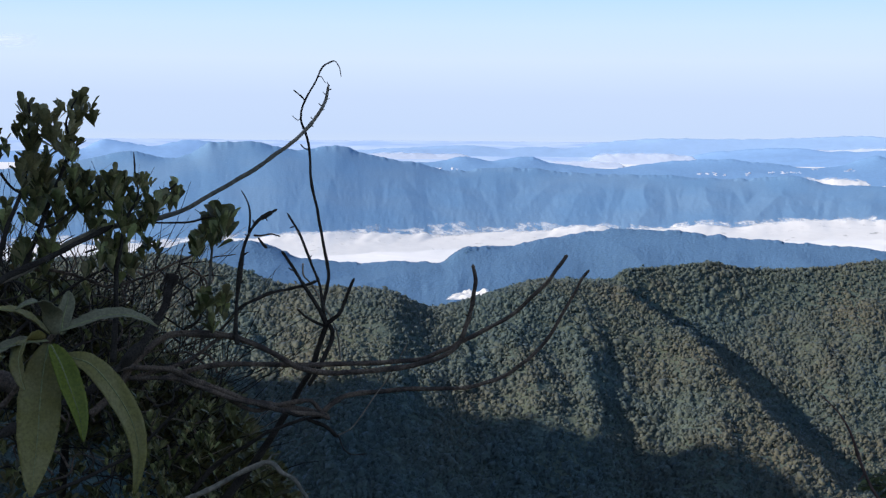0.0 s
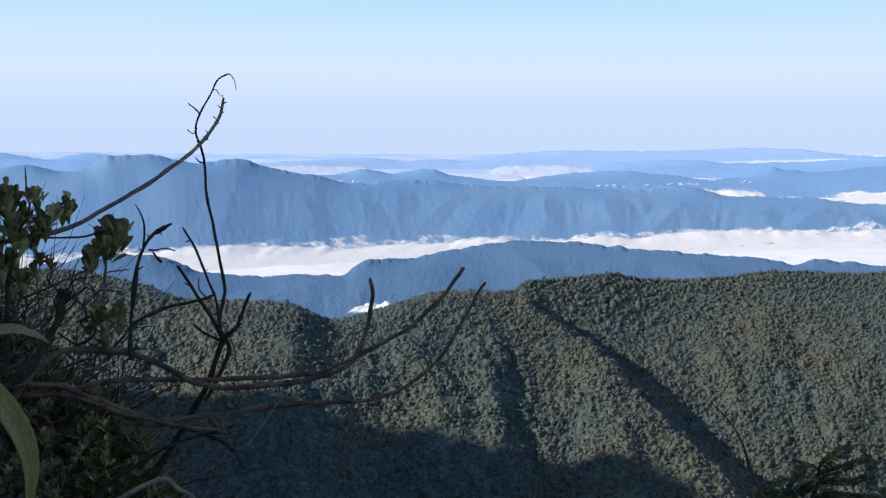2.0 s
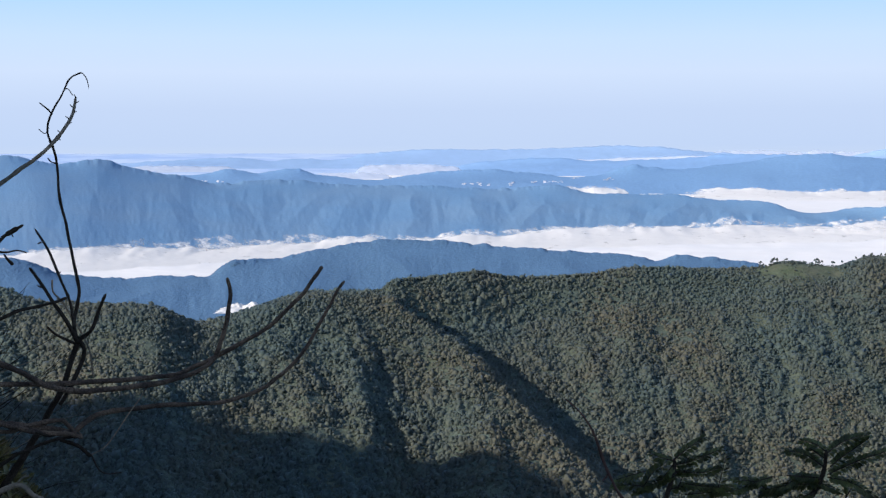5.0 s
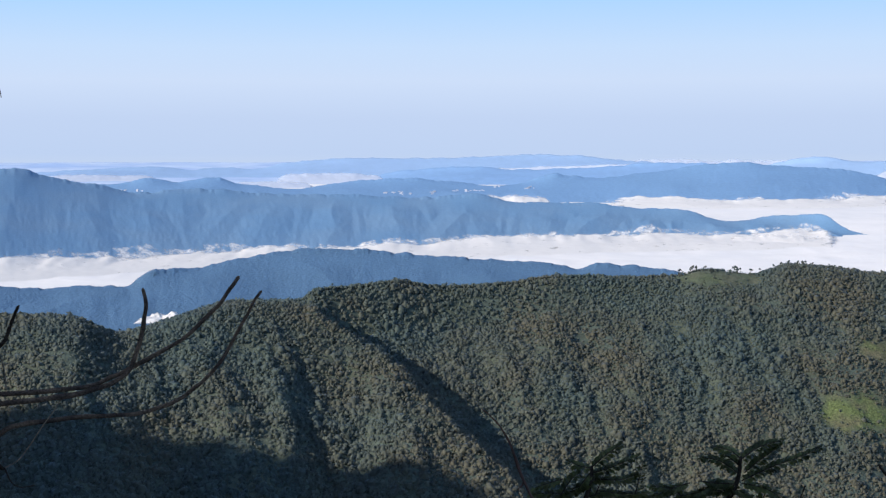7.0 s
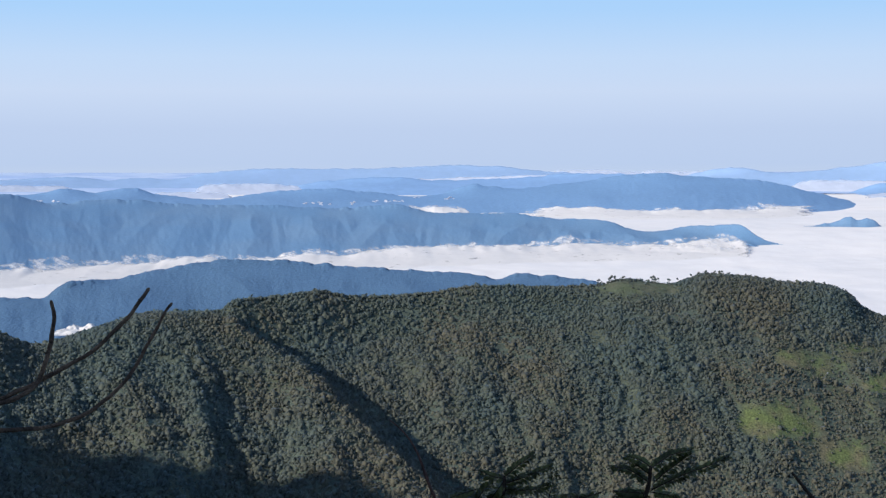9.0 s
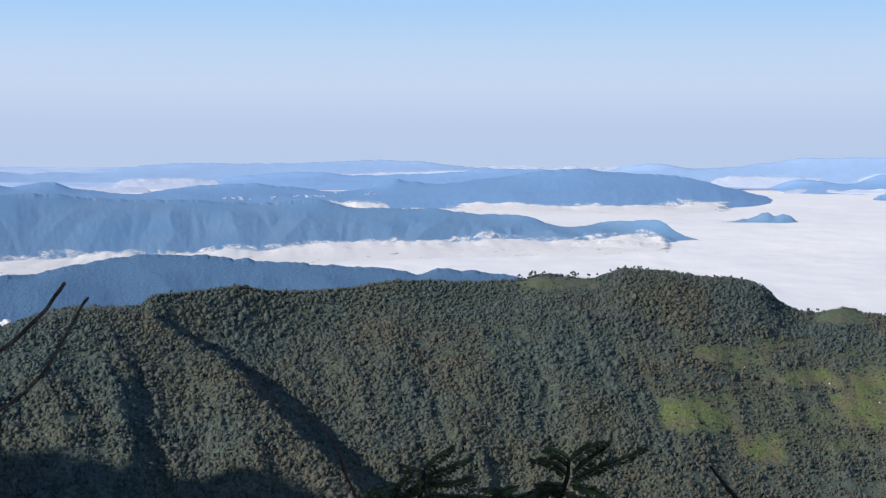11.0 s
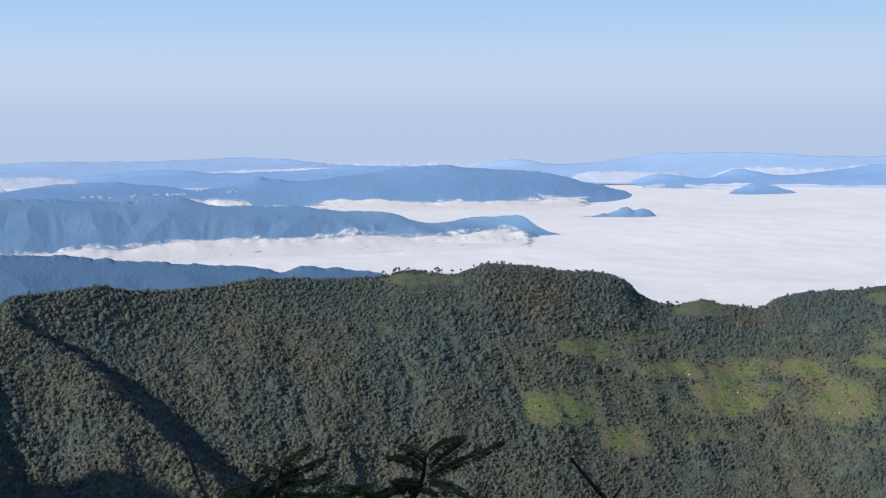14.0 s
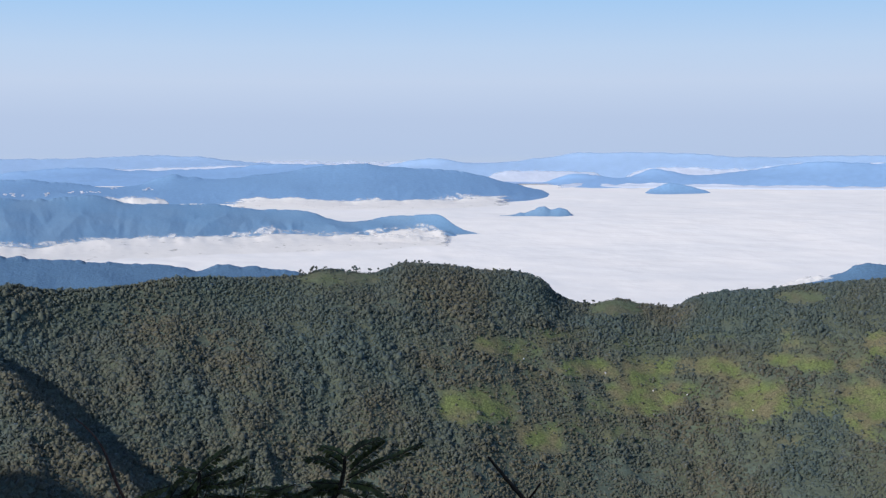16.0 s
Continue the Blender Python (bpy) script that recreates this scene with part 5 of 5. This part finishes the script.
limb("branch", shrub, bark_dark, 5.9, 4.1, 2.5, 2.6, [(-29.16, -5.91), (-28.03, -4.76), (-26.31, -3.90), (-24.18, -2.83)], 0.2)
limb("spur", shrub, bark_dark, 1.1, 0.6, 2.74, 2.74, [(-16.93, 1.25), (-16.82, 1.28), (-16.75, 1.31)], 0.2)
limb("spur", shrub, bark_dark, 1.1, 0.6, 2.74, 2.74, [(-16.83, 1.45), (-16.91, 1.50), (-16.97, 1.55)], 0.2)
limb("spur", shrub, bark_dark, 1.1, 0.6, 2.74, 2.74, [(-16.75, 1.65), (-16.65, 1.69), (-16.59, 1.73)], 0.2)
limb("spur", shrub, bark_dark, 1.1, 0.6, 2.74, 2.74, [(-16.69, 1.85), (-16.76, 1.90), (-16.81, 1.95)], 0.2)
limb("spur", shrub, bark_dark, 1.1, 0.6, 2.74, 2.74, [(-16.65, 2.01), (-16.57, 2.04), (-16.51, 2.07)], 0.2)
limb("spur", shrub, bark_dark, 1.1, 0.6, 2.74, 2.74, [(-16.59, 2.17), (-16.64, 2.25), (-16.67, 2.33)], 0.2)
limb("spur", shrub, bark_dark, 1.1, 0.6, 2.74, 2.74, [(-17.13, 0.96), (-17.20, 1.02), (-17.25, 1.08)], 0.2)
limb("spur", shrub, bark_dark, 1.1, 0.6, 2.74, 2.74, [(-17.29, 0.76), (-17.20, 0.74), (-17.15, 0.72)], 0.2)
limb("spur", shrub, bark_dark, 1.1, 0.6, 2.74, 2.74, [(-17.49, 0.54), (-17.55, 0.60), (-17.59, 0.66)], 0.2)
limb("spur", shrub, bark_dark, 1.5, 0.7, 2.66, 2.66, [(-19.44, -3.23), (-19.55, -3.19), (-19.62, -3.15)], 0.3)
limb("spur", shrub, bark_dark, 1.5, 0.7, 2.66, 2.66, [(-19.60, -3.83), (-19.51, -3.78), (-19.44, -3.73)], 0.3)
limb("spur", shrub, bark_dark, 1.5, 0.7, 2.66, 2.66, [(-19.68, -4.23), (-19.78, -4.17), (-19.84, -4.11)], 0.3)
limb("spur", shrub, bark_dark, 1.5, 0.7, 2.66, 2.66, [(-19.20, -2.79), (-19.28, -2.70), (-19.32, -2.61)], 0.3)
limb("spur", shrub, bark_dark, 1.5, 0.7, 2.66, 2.66, [(-18.85, -2.50), (-18.80, -2.59), (-18.76, -2.67)], 0.3)
limb("spur", shrub, bark_dark, 1.5, 0.7, 2.66, 2.66, [(-19.76, -4.84), (-19.68, -4.78), (-19.62, -4.72)], 0.3)
limb("spur", shrub, bark_dark, 1.5, 0.7, 2.66, 2.66, [(-19.84, -5.64), (-19.92, -5.59), (-19.96, -5.54)], 0.3)
limb("spur", shrub, bark_dark, 1.5, 0.7, 2.66, 2.66, [(-11.43, -5.62), (-11.35, -5.59), (-11.31, -5.56)], 0.3)
limb("spur", shrub, bark_dark, 1.5, 0.7, 2.66, 2.66, [(-11.55, -6.02), (-11.62, -5.98), (-11.67, -5.94)], 0.3)
limb("spur", shrub, bark_dark, 1.5, 0.7, 2.66, 2.66, [(-8.32, -4.25), (-8.38, -4.21), (-8.42, -4.17)], 0.3)
limb("spur", shrub, bark_dark, 1.5, 0.7, 2.66, 2.66, [(-17.84, -2.82), (-17.93, -2.85), (-17.98, -2.88)], 0.3)
limb("spur", shrub, bark_dark, 1.5, 0.7, 2.66, 2.66, [(-17.34, -3.99), (-17.25, -3.93), (-17.20, -3.87)], 0.3)
limb("spur", shrub, bark_dark, 1.5, 0.7, 2.66, 2.66, [(-17.84, -4.44), (-17.94, -4.39), (-18.00, -4.34)], 0.3)
limb("spur", shrub, bark_dark, 1.5, 0.7, 2.66, 2.66, [(-16.02, -5.44), (-15.92, -5.42), (-15.86, -5.40)], 0.3)
for turn, rise, reach in [(-27.1, 1.3, 38), (-26.4, 1.0, 40), (-25.7, 1.3, 34), (-25.3, 1.8, 36), (-27.4, 0.8, 26), (-26.9, 0.4, 40), (-26.1, 0.5, 30), (-25.7, 0.4, 36), (-26.9, -0.3, 40), (-27.3, -0.8, 32), (-26.5, -0.7, 44), (-26.4, -1.4, 46), (-26.9, -1.6, 36), (-25.5, -0.9, 38), (-25.3, -1.3, 40), (-25.6, -0.1, 30)]:
    shoot(shrub, turn, rise, reach)
for turn, rise, reach in [(-25.0, -1.9, 38), (-24.9, -2.4, 34), (-24.3, -1.1, 44), (-23.9, -1.5, 44), (-23.5, -1.7, 30), (-23.2, -1.0, 28), (-23.0, -1.7, 32), (-22.5, -1.8, 38), (-22.0, -1.4, 36), (-23.9, -2.6, 40), (-23.2, -2.4, 36), (-20.8, -2.5, 46), (-20.2, -2.6, 42), (-21.0, -2.9, 40), (-21.3, -3.4, 36), (-21.0, -5.5, 40)]:
    shoot(shrub, turn, rise, reach)
for turn, rise, reach in [(-20.5, -5.3, 40), (-24.7, -2.8, 30), (-24.1, -3.4, 44), (-23.8, -3.9, 40), (-26.4, -3.4, 36), (-27.3, -3.6, 40), (-27.9, 0.3, 30), (-27.8, -2.0, 34), (-27.9, -2.5, 30), (-26.1, -2.2, 40), (-26.9, -2.2, 36), (-24.6, -3.6, 34), (-25.5, -1.8, 40), (-25.1, -0.9, 30), (-23.0, -3.2, 28), (-24.1, -0.8, 28)]:
    shoot(shrub, turn, rise, reach)
for k in range(60):
    rosette(shrub, leaf_random.uniform(-24.5, -19.6), leaf_random.uniform(-12.4, -8.6), leaf_random.uniform(16, 26), leaf_random.uniform(2.75, 2.95))
for k in range(70):
    rosette(shrub, leaf_random.uniform(-28.5, -22.5), leaf_random.uniform(-12.6, -4.6), leaf_random.uniform(12, 26), leaf_random.uniform(2.75, 3.1))
for k in range(90):
    t, e, r = leaf_random.uniform(-28, -20.5), leaf_random.uniform(-12.2, -3.5), leaf_random.uniform(2.7, 3.05)
    a = leaf_random.uniform(0.3, 2.6)
    limb("twig", shrub, bark_dark if k % 3 else bark, 2.2, 0.9, r, r + 0.05, [(t, e), (t + 0.7 * math.cos(a), e + 0.6 * math.sin(a)), (t + 1.2 * math.cos(a + 0.4), e + 1.2 * math.sin(a + 0.4)), (t + 2.0 * math.cos(a), e + 1.7 * math.sin(a))], 0.2)
offsets = np.cumsum([0] + [len(v) for v, f in joined_leaves])
attach("foliage", raw_mesh("foliage", np.concatenate([v for v, f in joined_leaves]), np.concatenate([f + o for (v, f), o in zip(joined_leaves, offsets)])), leaf_dark, shrub)["kind"] = "stuff"

# ---- tangled undergrowth below and behind the shrub ----
tangle = grown("undergrowth", "dark tangled undergrowth of small leaves and thin dry stems", "undergrowth", -27.0, 3.4)


def tangle_top(turn):
    return curve_through(turn, [(-31, -3.6), (-27, -4.4), (-24, -5.6), (-22, -7.6), (-20, -8.9), (-18.6, -11.2), (-17, -13)])


def thin_stems(count, thick, length, seed):
    rng = np.random.RandomState(seed)
    verts, faces = [], []
    for k in range(count):
        t = rng.uniform(-30.5, -20.8)
        top = float(tangle_top(np.array([t]))[0])
        e = top - 0.3 - abs(rng.normal(0, 2.6))
        r = rng.uniform(2.95, 3.6)
        a = rng.uniform(0.2, 2.9)
        p0 = np.array(place(t, e - 0.6, r))
        way = np.array([math.cos(a), rng.uniform(-0.5, 0.5), math.sin(a)]) * length * rng.uniform(0.4, 1.3)
        bend = rng.normal(0, 0.25, 3) * length
        path = [p0 + way * s + bend * s * (1 - s) for s in (0, 0.25, 0.5, 0.75, 1.0)]
        for i, p in enumerate(path):
            w = thick * (1.1 - i * 0.2)
            verts += [p + w * np.array([math.cos(b), 0.3 * math.sin(b), math.sin(b)]) for b in (0.4, 2.5, 4.6)]
        base = len(verts) - 15
        for i in range(4):
            for j in range(3):
                faces.append((base + i * 3 + j, base + i * 3 + (j + 1) % 3, base + i * 3 + 3 + (j + 1) % 3, base + i * 3 + 3 + j))
    return raw_mesh("stems", np.array(verts), np.array(faces))


def small_leaves(count, size, seed):
    rng = np.random.RandomState(seed)
    verts, faces, total = [], [], 0
    for k in range(count):
        t = rng.uniform(-30.5, -17.6)
        top = float(tangle_top(np.array([t]))[0])
        e = top - 0.2 - abs(rng.normal(0, 3.0))
        middle = place(t, e, rng.uniform(3.0, 3.7))
        start = rng.rand() * 6.28
        for j in range(rng.randint(5, 9)):
            b = start + j * 2.4
            out = Vector((math.cos(b), math.sin(b), rng.uniform(0.0, 1.3)))
            s = size * rng.uniform(0.6, 1.3)
            v, f = leaf_grid(s, s * 0.36, 0.3, rng.uniform(-0.1, 0.2), 4, 3)
            m = np.array(Matrix.Translation(middle) @ turned_to(out, rng.uniform(-0.6, 0.6)))
            verts.append(v @ m[:3, :3].T + m[:3, 3])
            faces.append(f + total)
            total += len(v)
    return raw_mesh("leaves", np.concatenate(verts), np.concatenate(faces))


attach("stems", thin_stems(520, 0.0016, 0.28, 5), bark_dark, tangle)["kind"] = "stuff"
attach("dry_stems", thin_stems(220, 0.0011, 0.3, 6), bark_pale, tangle)["kind"] = "stuff"
attach("leaves", small_leaves(2300, 0.033, 7), leaf_dusk, tangle)["kind"] = "stuff"
limb("stem", tangle, bark_dark, 14, 7, 3.4, 3.3, [(-27.0, -47.5), (-27.2, -34), (-26.6, -22), (-26.0, -12), (-25.5, -8)], 0.2)
limb("stem", tangle, bark_dark, 12, 6, 3.4, 3.3, [(-26.8, -47.5), (-25, -34), (-23.5, -22), (-22.4, -13.5), (-21.5, -10)], 0.2)

big_plant = grown("broad_leaf_plant", "plant with long drooping olive and bright green leaves", "plant", -29.6, 2.35)
limb("stem", big_plant, bark, 7, 5, 2.35, 2.35, [(-29.6, -53.5), (-29.9, -40), (-30.2, -25), (-29.9, -12.5)], 0.1)
limb("stem", big_plant, bark, 4.9, 3.7, 2.35, 2.3, [(-30.54, -12.36), (-29.21, -9.77), (-28.07, -9.04), (-27.20, -8.00), (-26.52, -6.98), (-26.17, -6.56)], 0.1)
big_leaf(big_plant, leaf_olive, 62, 2.3, 2.22, [(-26.41, -6.91), (-26.61, -7.92), (-26.73, -9.08), (-26.82, -10.25), (-26.94, -11.21), (-27.06, -12.16)], (0.2, -1, 0.1), 0.12)
big_leaf(big_plant, leaf_bright, 37, 2.28, 2.22, [(-26.33, -6.95), (-25.99, -7.64), (-25.67, -8.53), (-25.38, -9.42), (-25.25, -10.34)], (0.7, -0.7, 0.2), 0.5)
big_leaf(big_plant, leaf_olive, 35, 2.3, 2.28, [(-25.91, -7.35), (-24.98, -7.66), (-24.11, -8.67), (-23.53, -9.76), (-23.32, -10.94), (-23.50, -12.26)], (0.55, -0.8, 0.35), 0.2)
big_leaf(big_plant, leaf_pale, 31, 2.3, 2.32, [(-25.98, -6.48), (-25.17, -6.18), (-24.20, -5.94), (-23.32, -6.05), (-22.65, -6.38)], (0.1, -0.45, 1), 0.3)
big_leaf(big_plant, leaf_pale, 24, 2.3, 2.33, [(-25.98, -6.60), (-25.90, -5.97), (-25.74, -5.42), (-25.72, -5.09)], (0.6, -0.8, 0), 0.4)
big_leaf(big_plant, leaf_pale, 33, 2.3, 2.24, [(-26.14, -6.60), (-26.32, -5.89), (-26.80, -5.47), (-27.51, -5.71)], (-0.1, -0.4, 1), 0.3)
big_leaf(big_plant, leaf_olive, 29, 2.3, 2.26, [(-26.37, -6.59), (-26.99, -6.07), (-27.66, -5.75), (-28.41, -5.69)], (0, -0.5, 1), 0.3)
big_leaf(big_plant, leaf_olive, 34, 2.3, 2.2, [(-26.52, -6.71), (-27.13, -6.73), (-27.41, -7.31), (-27.37, -7.94), (-27.22, -8.49)], (-0.4, -0.9, 0.2), 0.3)
big_leaf(big_plant, leaf_pale, 28, 2.3, 2.25, [(-26.43, -6.81), (-27.19, -6.85), (-27.86, -7.01), (-28.62, -7.47)], (0, -0.5, 1), 0.3)

sapling = grown("feathery_sapling", "young plant with dark feathery fronds", "sapling", 3.92, 2.85)
limb("stem", sapling, bark_dark, 8, 6, 2.85, 2.85, [(3.92, -50.1), (4.02, -38.1), (3.82, -26.1), (3.72, -14.04)], 0.1)
frond(sapling, 2.85, 13, [(4.54, -10.61), (5.05, -10.17), (5.60, -9.78)])
frond(sapling, 2.85, 13, [(4.54, -10.81), (5.35, -10.55), (6.21, -10.18)])
frond(sapling, 2.85, 13, [(4.58, -10.63), (4.13, -10.55), (3.73, -10.40)])
frond(sapling, 2.85, 13, [(4.54, -10.75), (4.29, -11.06), (3.97, -11.50)])
frond(sapling, 2.85, 13, [(6.00, -11.90), (6.21, -11.11), (6.39, -10.36)])
frond(sapling, 2.85, 13, [(4.64, -11.01), (5.56, -11.01), (6.21, -10.81)])
frond(sapling, 2.85, 13, [(4.54, -11.20), (3.72, -11.49), (3.11, -11.78)])
frond(sapling, 2.85, 13, [(4.74, -11.40), (5.76, -11.50), (6.68, -11.46)])
frond(sapling, 2.85, 13, [(4.95, -11.80), (5.76, -11.70), (6.98, -11.60)])
frond(sapling, 2.85, 13, [(3.55, -11.01), (3.04, -11.16), (2.47, -11.35)])
frond(sapling, 2.85, 13, [(3.85, -11.37), (4.46, -11.14), (4.77, -10.95)])
frond(sapling, 2.85, 13, [(4.66, -11.62), (4.91, -11.03), (5.07, -10.48)])
frond(sapling, 2.85, 13, [(3.85, -11.61), (3.04, -11.51), (2.33, -11.58)])
frond(sapling, 2.85, 13, [(4.36, -11.65), (5.07, -11.47), (5.78, -11.51)])
frond(sapling, 2.85, 13, [(3.44, -11.6), (3.85, -11.01), (4.16, -10.78)])
limb("stem", sapling, bark_dark, 6, 3, 2.85, 2.85, [(3.72, -14.04), (4.23, -12.09), (4.54, -11.10), (4.58, -10.55)], 0.1)

sapling_b = grown("feathery_sapling", "young plant with taller spreading dark feathery fronds", "sapling", 8.93, 2.55)
limb("stem", sapling_b, bark_dark, 8, 5.5, 2.55, 2.55, [(8.93, -51.6), (9.03, -39.2), (8.83, -26.7), (8.73, -14.23)], 0.1)
frond(sapling_b, 2.55, 12, [(9.90, -10.15), (9.53, -9.90), (8.98, -9.76)])
frond(sapling_b, 2.55, 12, [(9.90, -10.19), (10.54, -9.73), (11.35, -9.48)])
frond(sapling_b, 2.55, 12, [(9.86, -10.69), (9.16, -10.26), (8.47, -10.16)])
frond(sapling_b, 2.55, 12, [(9.94, -10.92), (11.05, -10.37), (11.96, -10.02), (12.69, -9.65)])
frond(sapling_b, 2.55, 12, [(10.04, -10.64), (10.55, -10.20), (11.31, -9.64)])
frond(sapling_b, 2.55, 12, [(9.78, -11.04), (8.92, -11.09), (8.15, -11.69)])
frond(sapling_b, 2.55, 12, [(9.94, -11.00), (10.85, -11.19), (11.73, -11.74)])
frond(sapling_b, 2.55, 12, [(12.13, -11.01), (11.97, -11.44), (11.77, -11.94)])
frond(sapling_b, 2.55, 12, [(9.70, -11.24), (8.72, -11.33), (7.70, -11.53)])
frond(sapling_b, 2.55, 12, [(9.53, -11.52), (8.92, -11.78), (7.91, -12.09)])
frond(sapling_b, 2.55, 12, [(9.86, -10.39), (9.43, -10.10), (9.23, -10.00)])
frond(sapling_b, 2.55, 12, [(8.13, -11.05), (7.42, -11.29), (6.8, -11.6)])
frond(sapling_b, 2.55, 12, [(8.54, -10.99), (9.36, -11.09), (10.34, -11.48)])
frond(sapling_b, 2.55, 12, [(7.93, -11.64), (7.52, -11.29), (6.7, -11.2)])
frond(sapling_b, 2.55, 12, [(10.58, -11.67), (10.74, -11.36), (10.78, -11.08)])
frond(sapling_b, 2.55, 12, [(8.74, -11.41), (8.13, -11.56), (7.62, -11.68)])
limb("stem", sapling_b, bark_dark, 5.5, 3, 2.55, 2.55, [(8.73, -14.23), (9.25, -12.07), (9.62, -11.32), (9.80, -10.88), (9.90, -10.09)], 0.1)

dead_twig = grown("dead_twig", "thin rusty brown bare twig", "twig", 5.26, 1.8)
limb("stem", dead_twig, bark_rust, 4, 2.7, 1.8, 1.8, [(5.26, -56.9), (5.36, -43.2), (5.16, -29.6), (5.06, -15.95)], 0.1)
limb("stem", dead_twig, bark_rust, 2.7, 0.7, 1.8, 1.8, [(5.06, -15.95), (3.84, -13.23), (2.93, -11.89), (2.63, -11.41), (2.27, -10.56), (1.79, -9.42), (1.35, -8.86), (0.97, -8.51)], 0.3)
limb("twig", dead_twig, bark_rust, 1.2, 0.8, 1.8, 1.8, [(2.33, -10.75), (2.47, -11.05), (2.39, -11.29), (2.27, -11.41)], 0.3)

dead_top = grown("dead_sapling", "bare dark top of a dead sapling", "dead tree", 18.12, 9.0)
limb("stem", dead_top, bark_dark, 34, 22, 9.0, 9.0, [(18.12, -38.7), (18.22, -31.4), (18.02, -24.0), (17.92, -16.66)], 0.1)
limb("stem", dead_top, bark_dark, 26, 8, 9.0, 9.0, [(17.92, -16.66), (17.10, -14.05), (16.10, -12.45), (15.39, -11.64), (14.58, -10.74), (14.14, -10.20)], 0.2)
limb("branch", dead_top, bark_dark, 9, 5, 9.0, 9.0, [(15.53, -11.79), (15.81, -11.43), (16.04, -11.09)], 0.2)
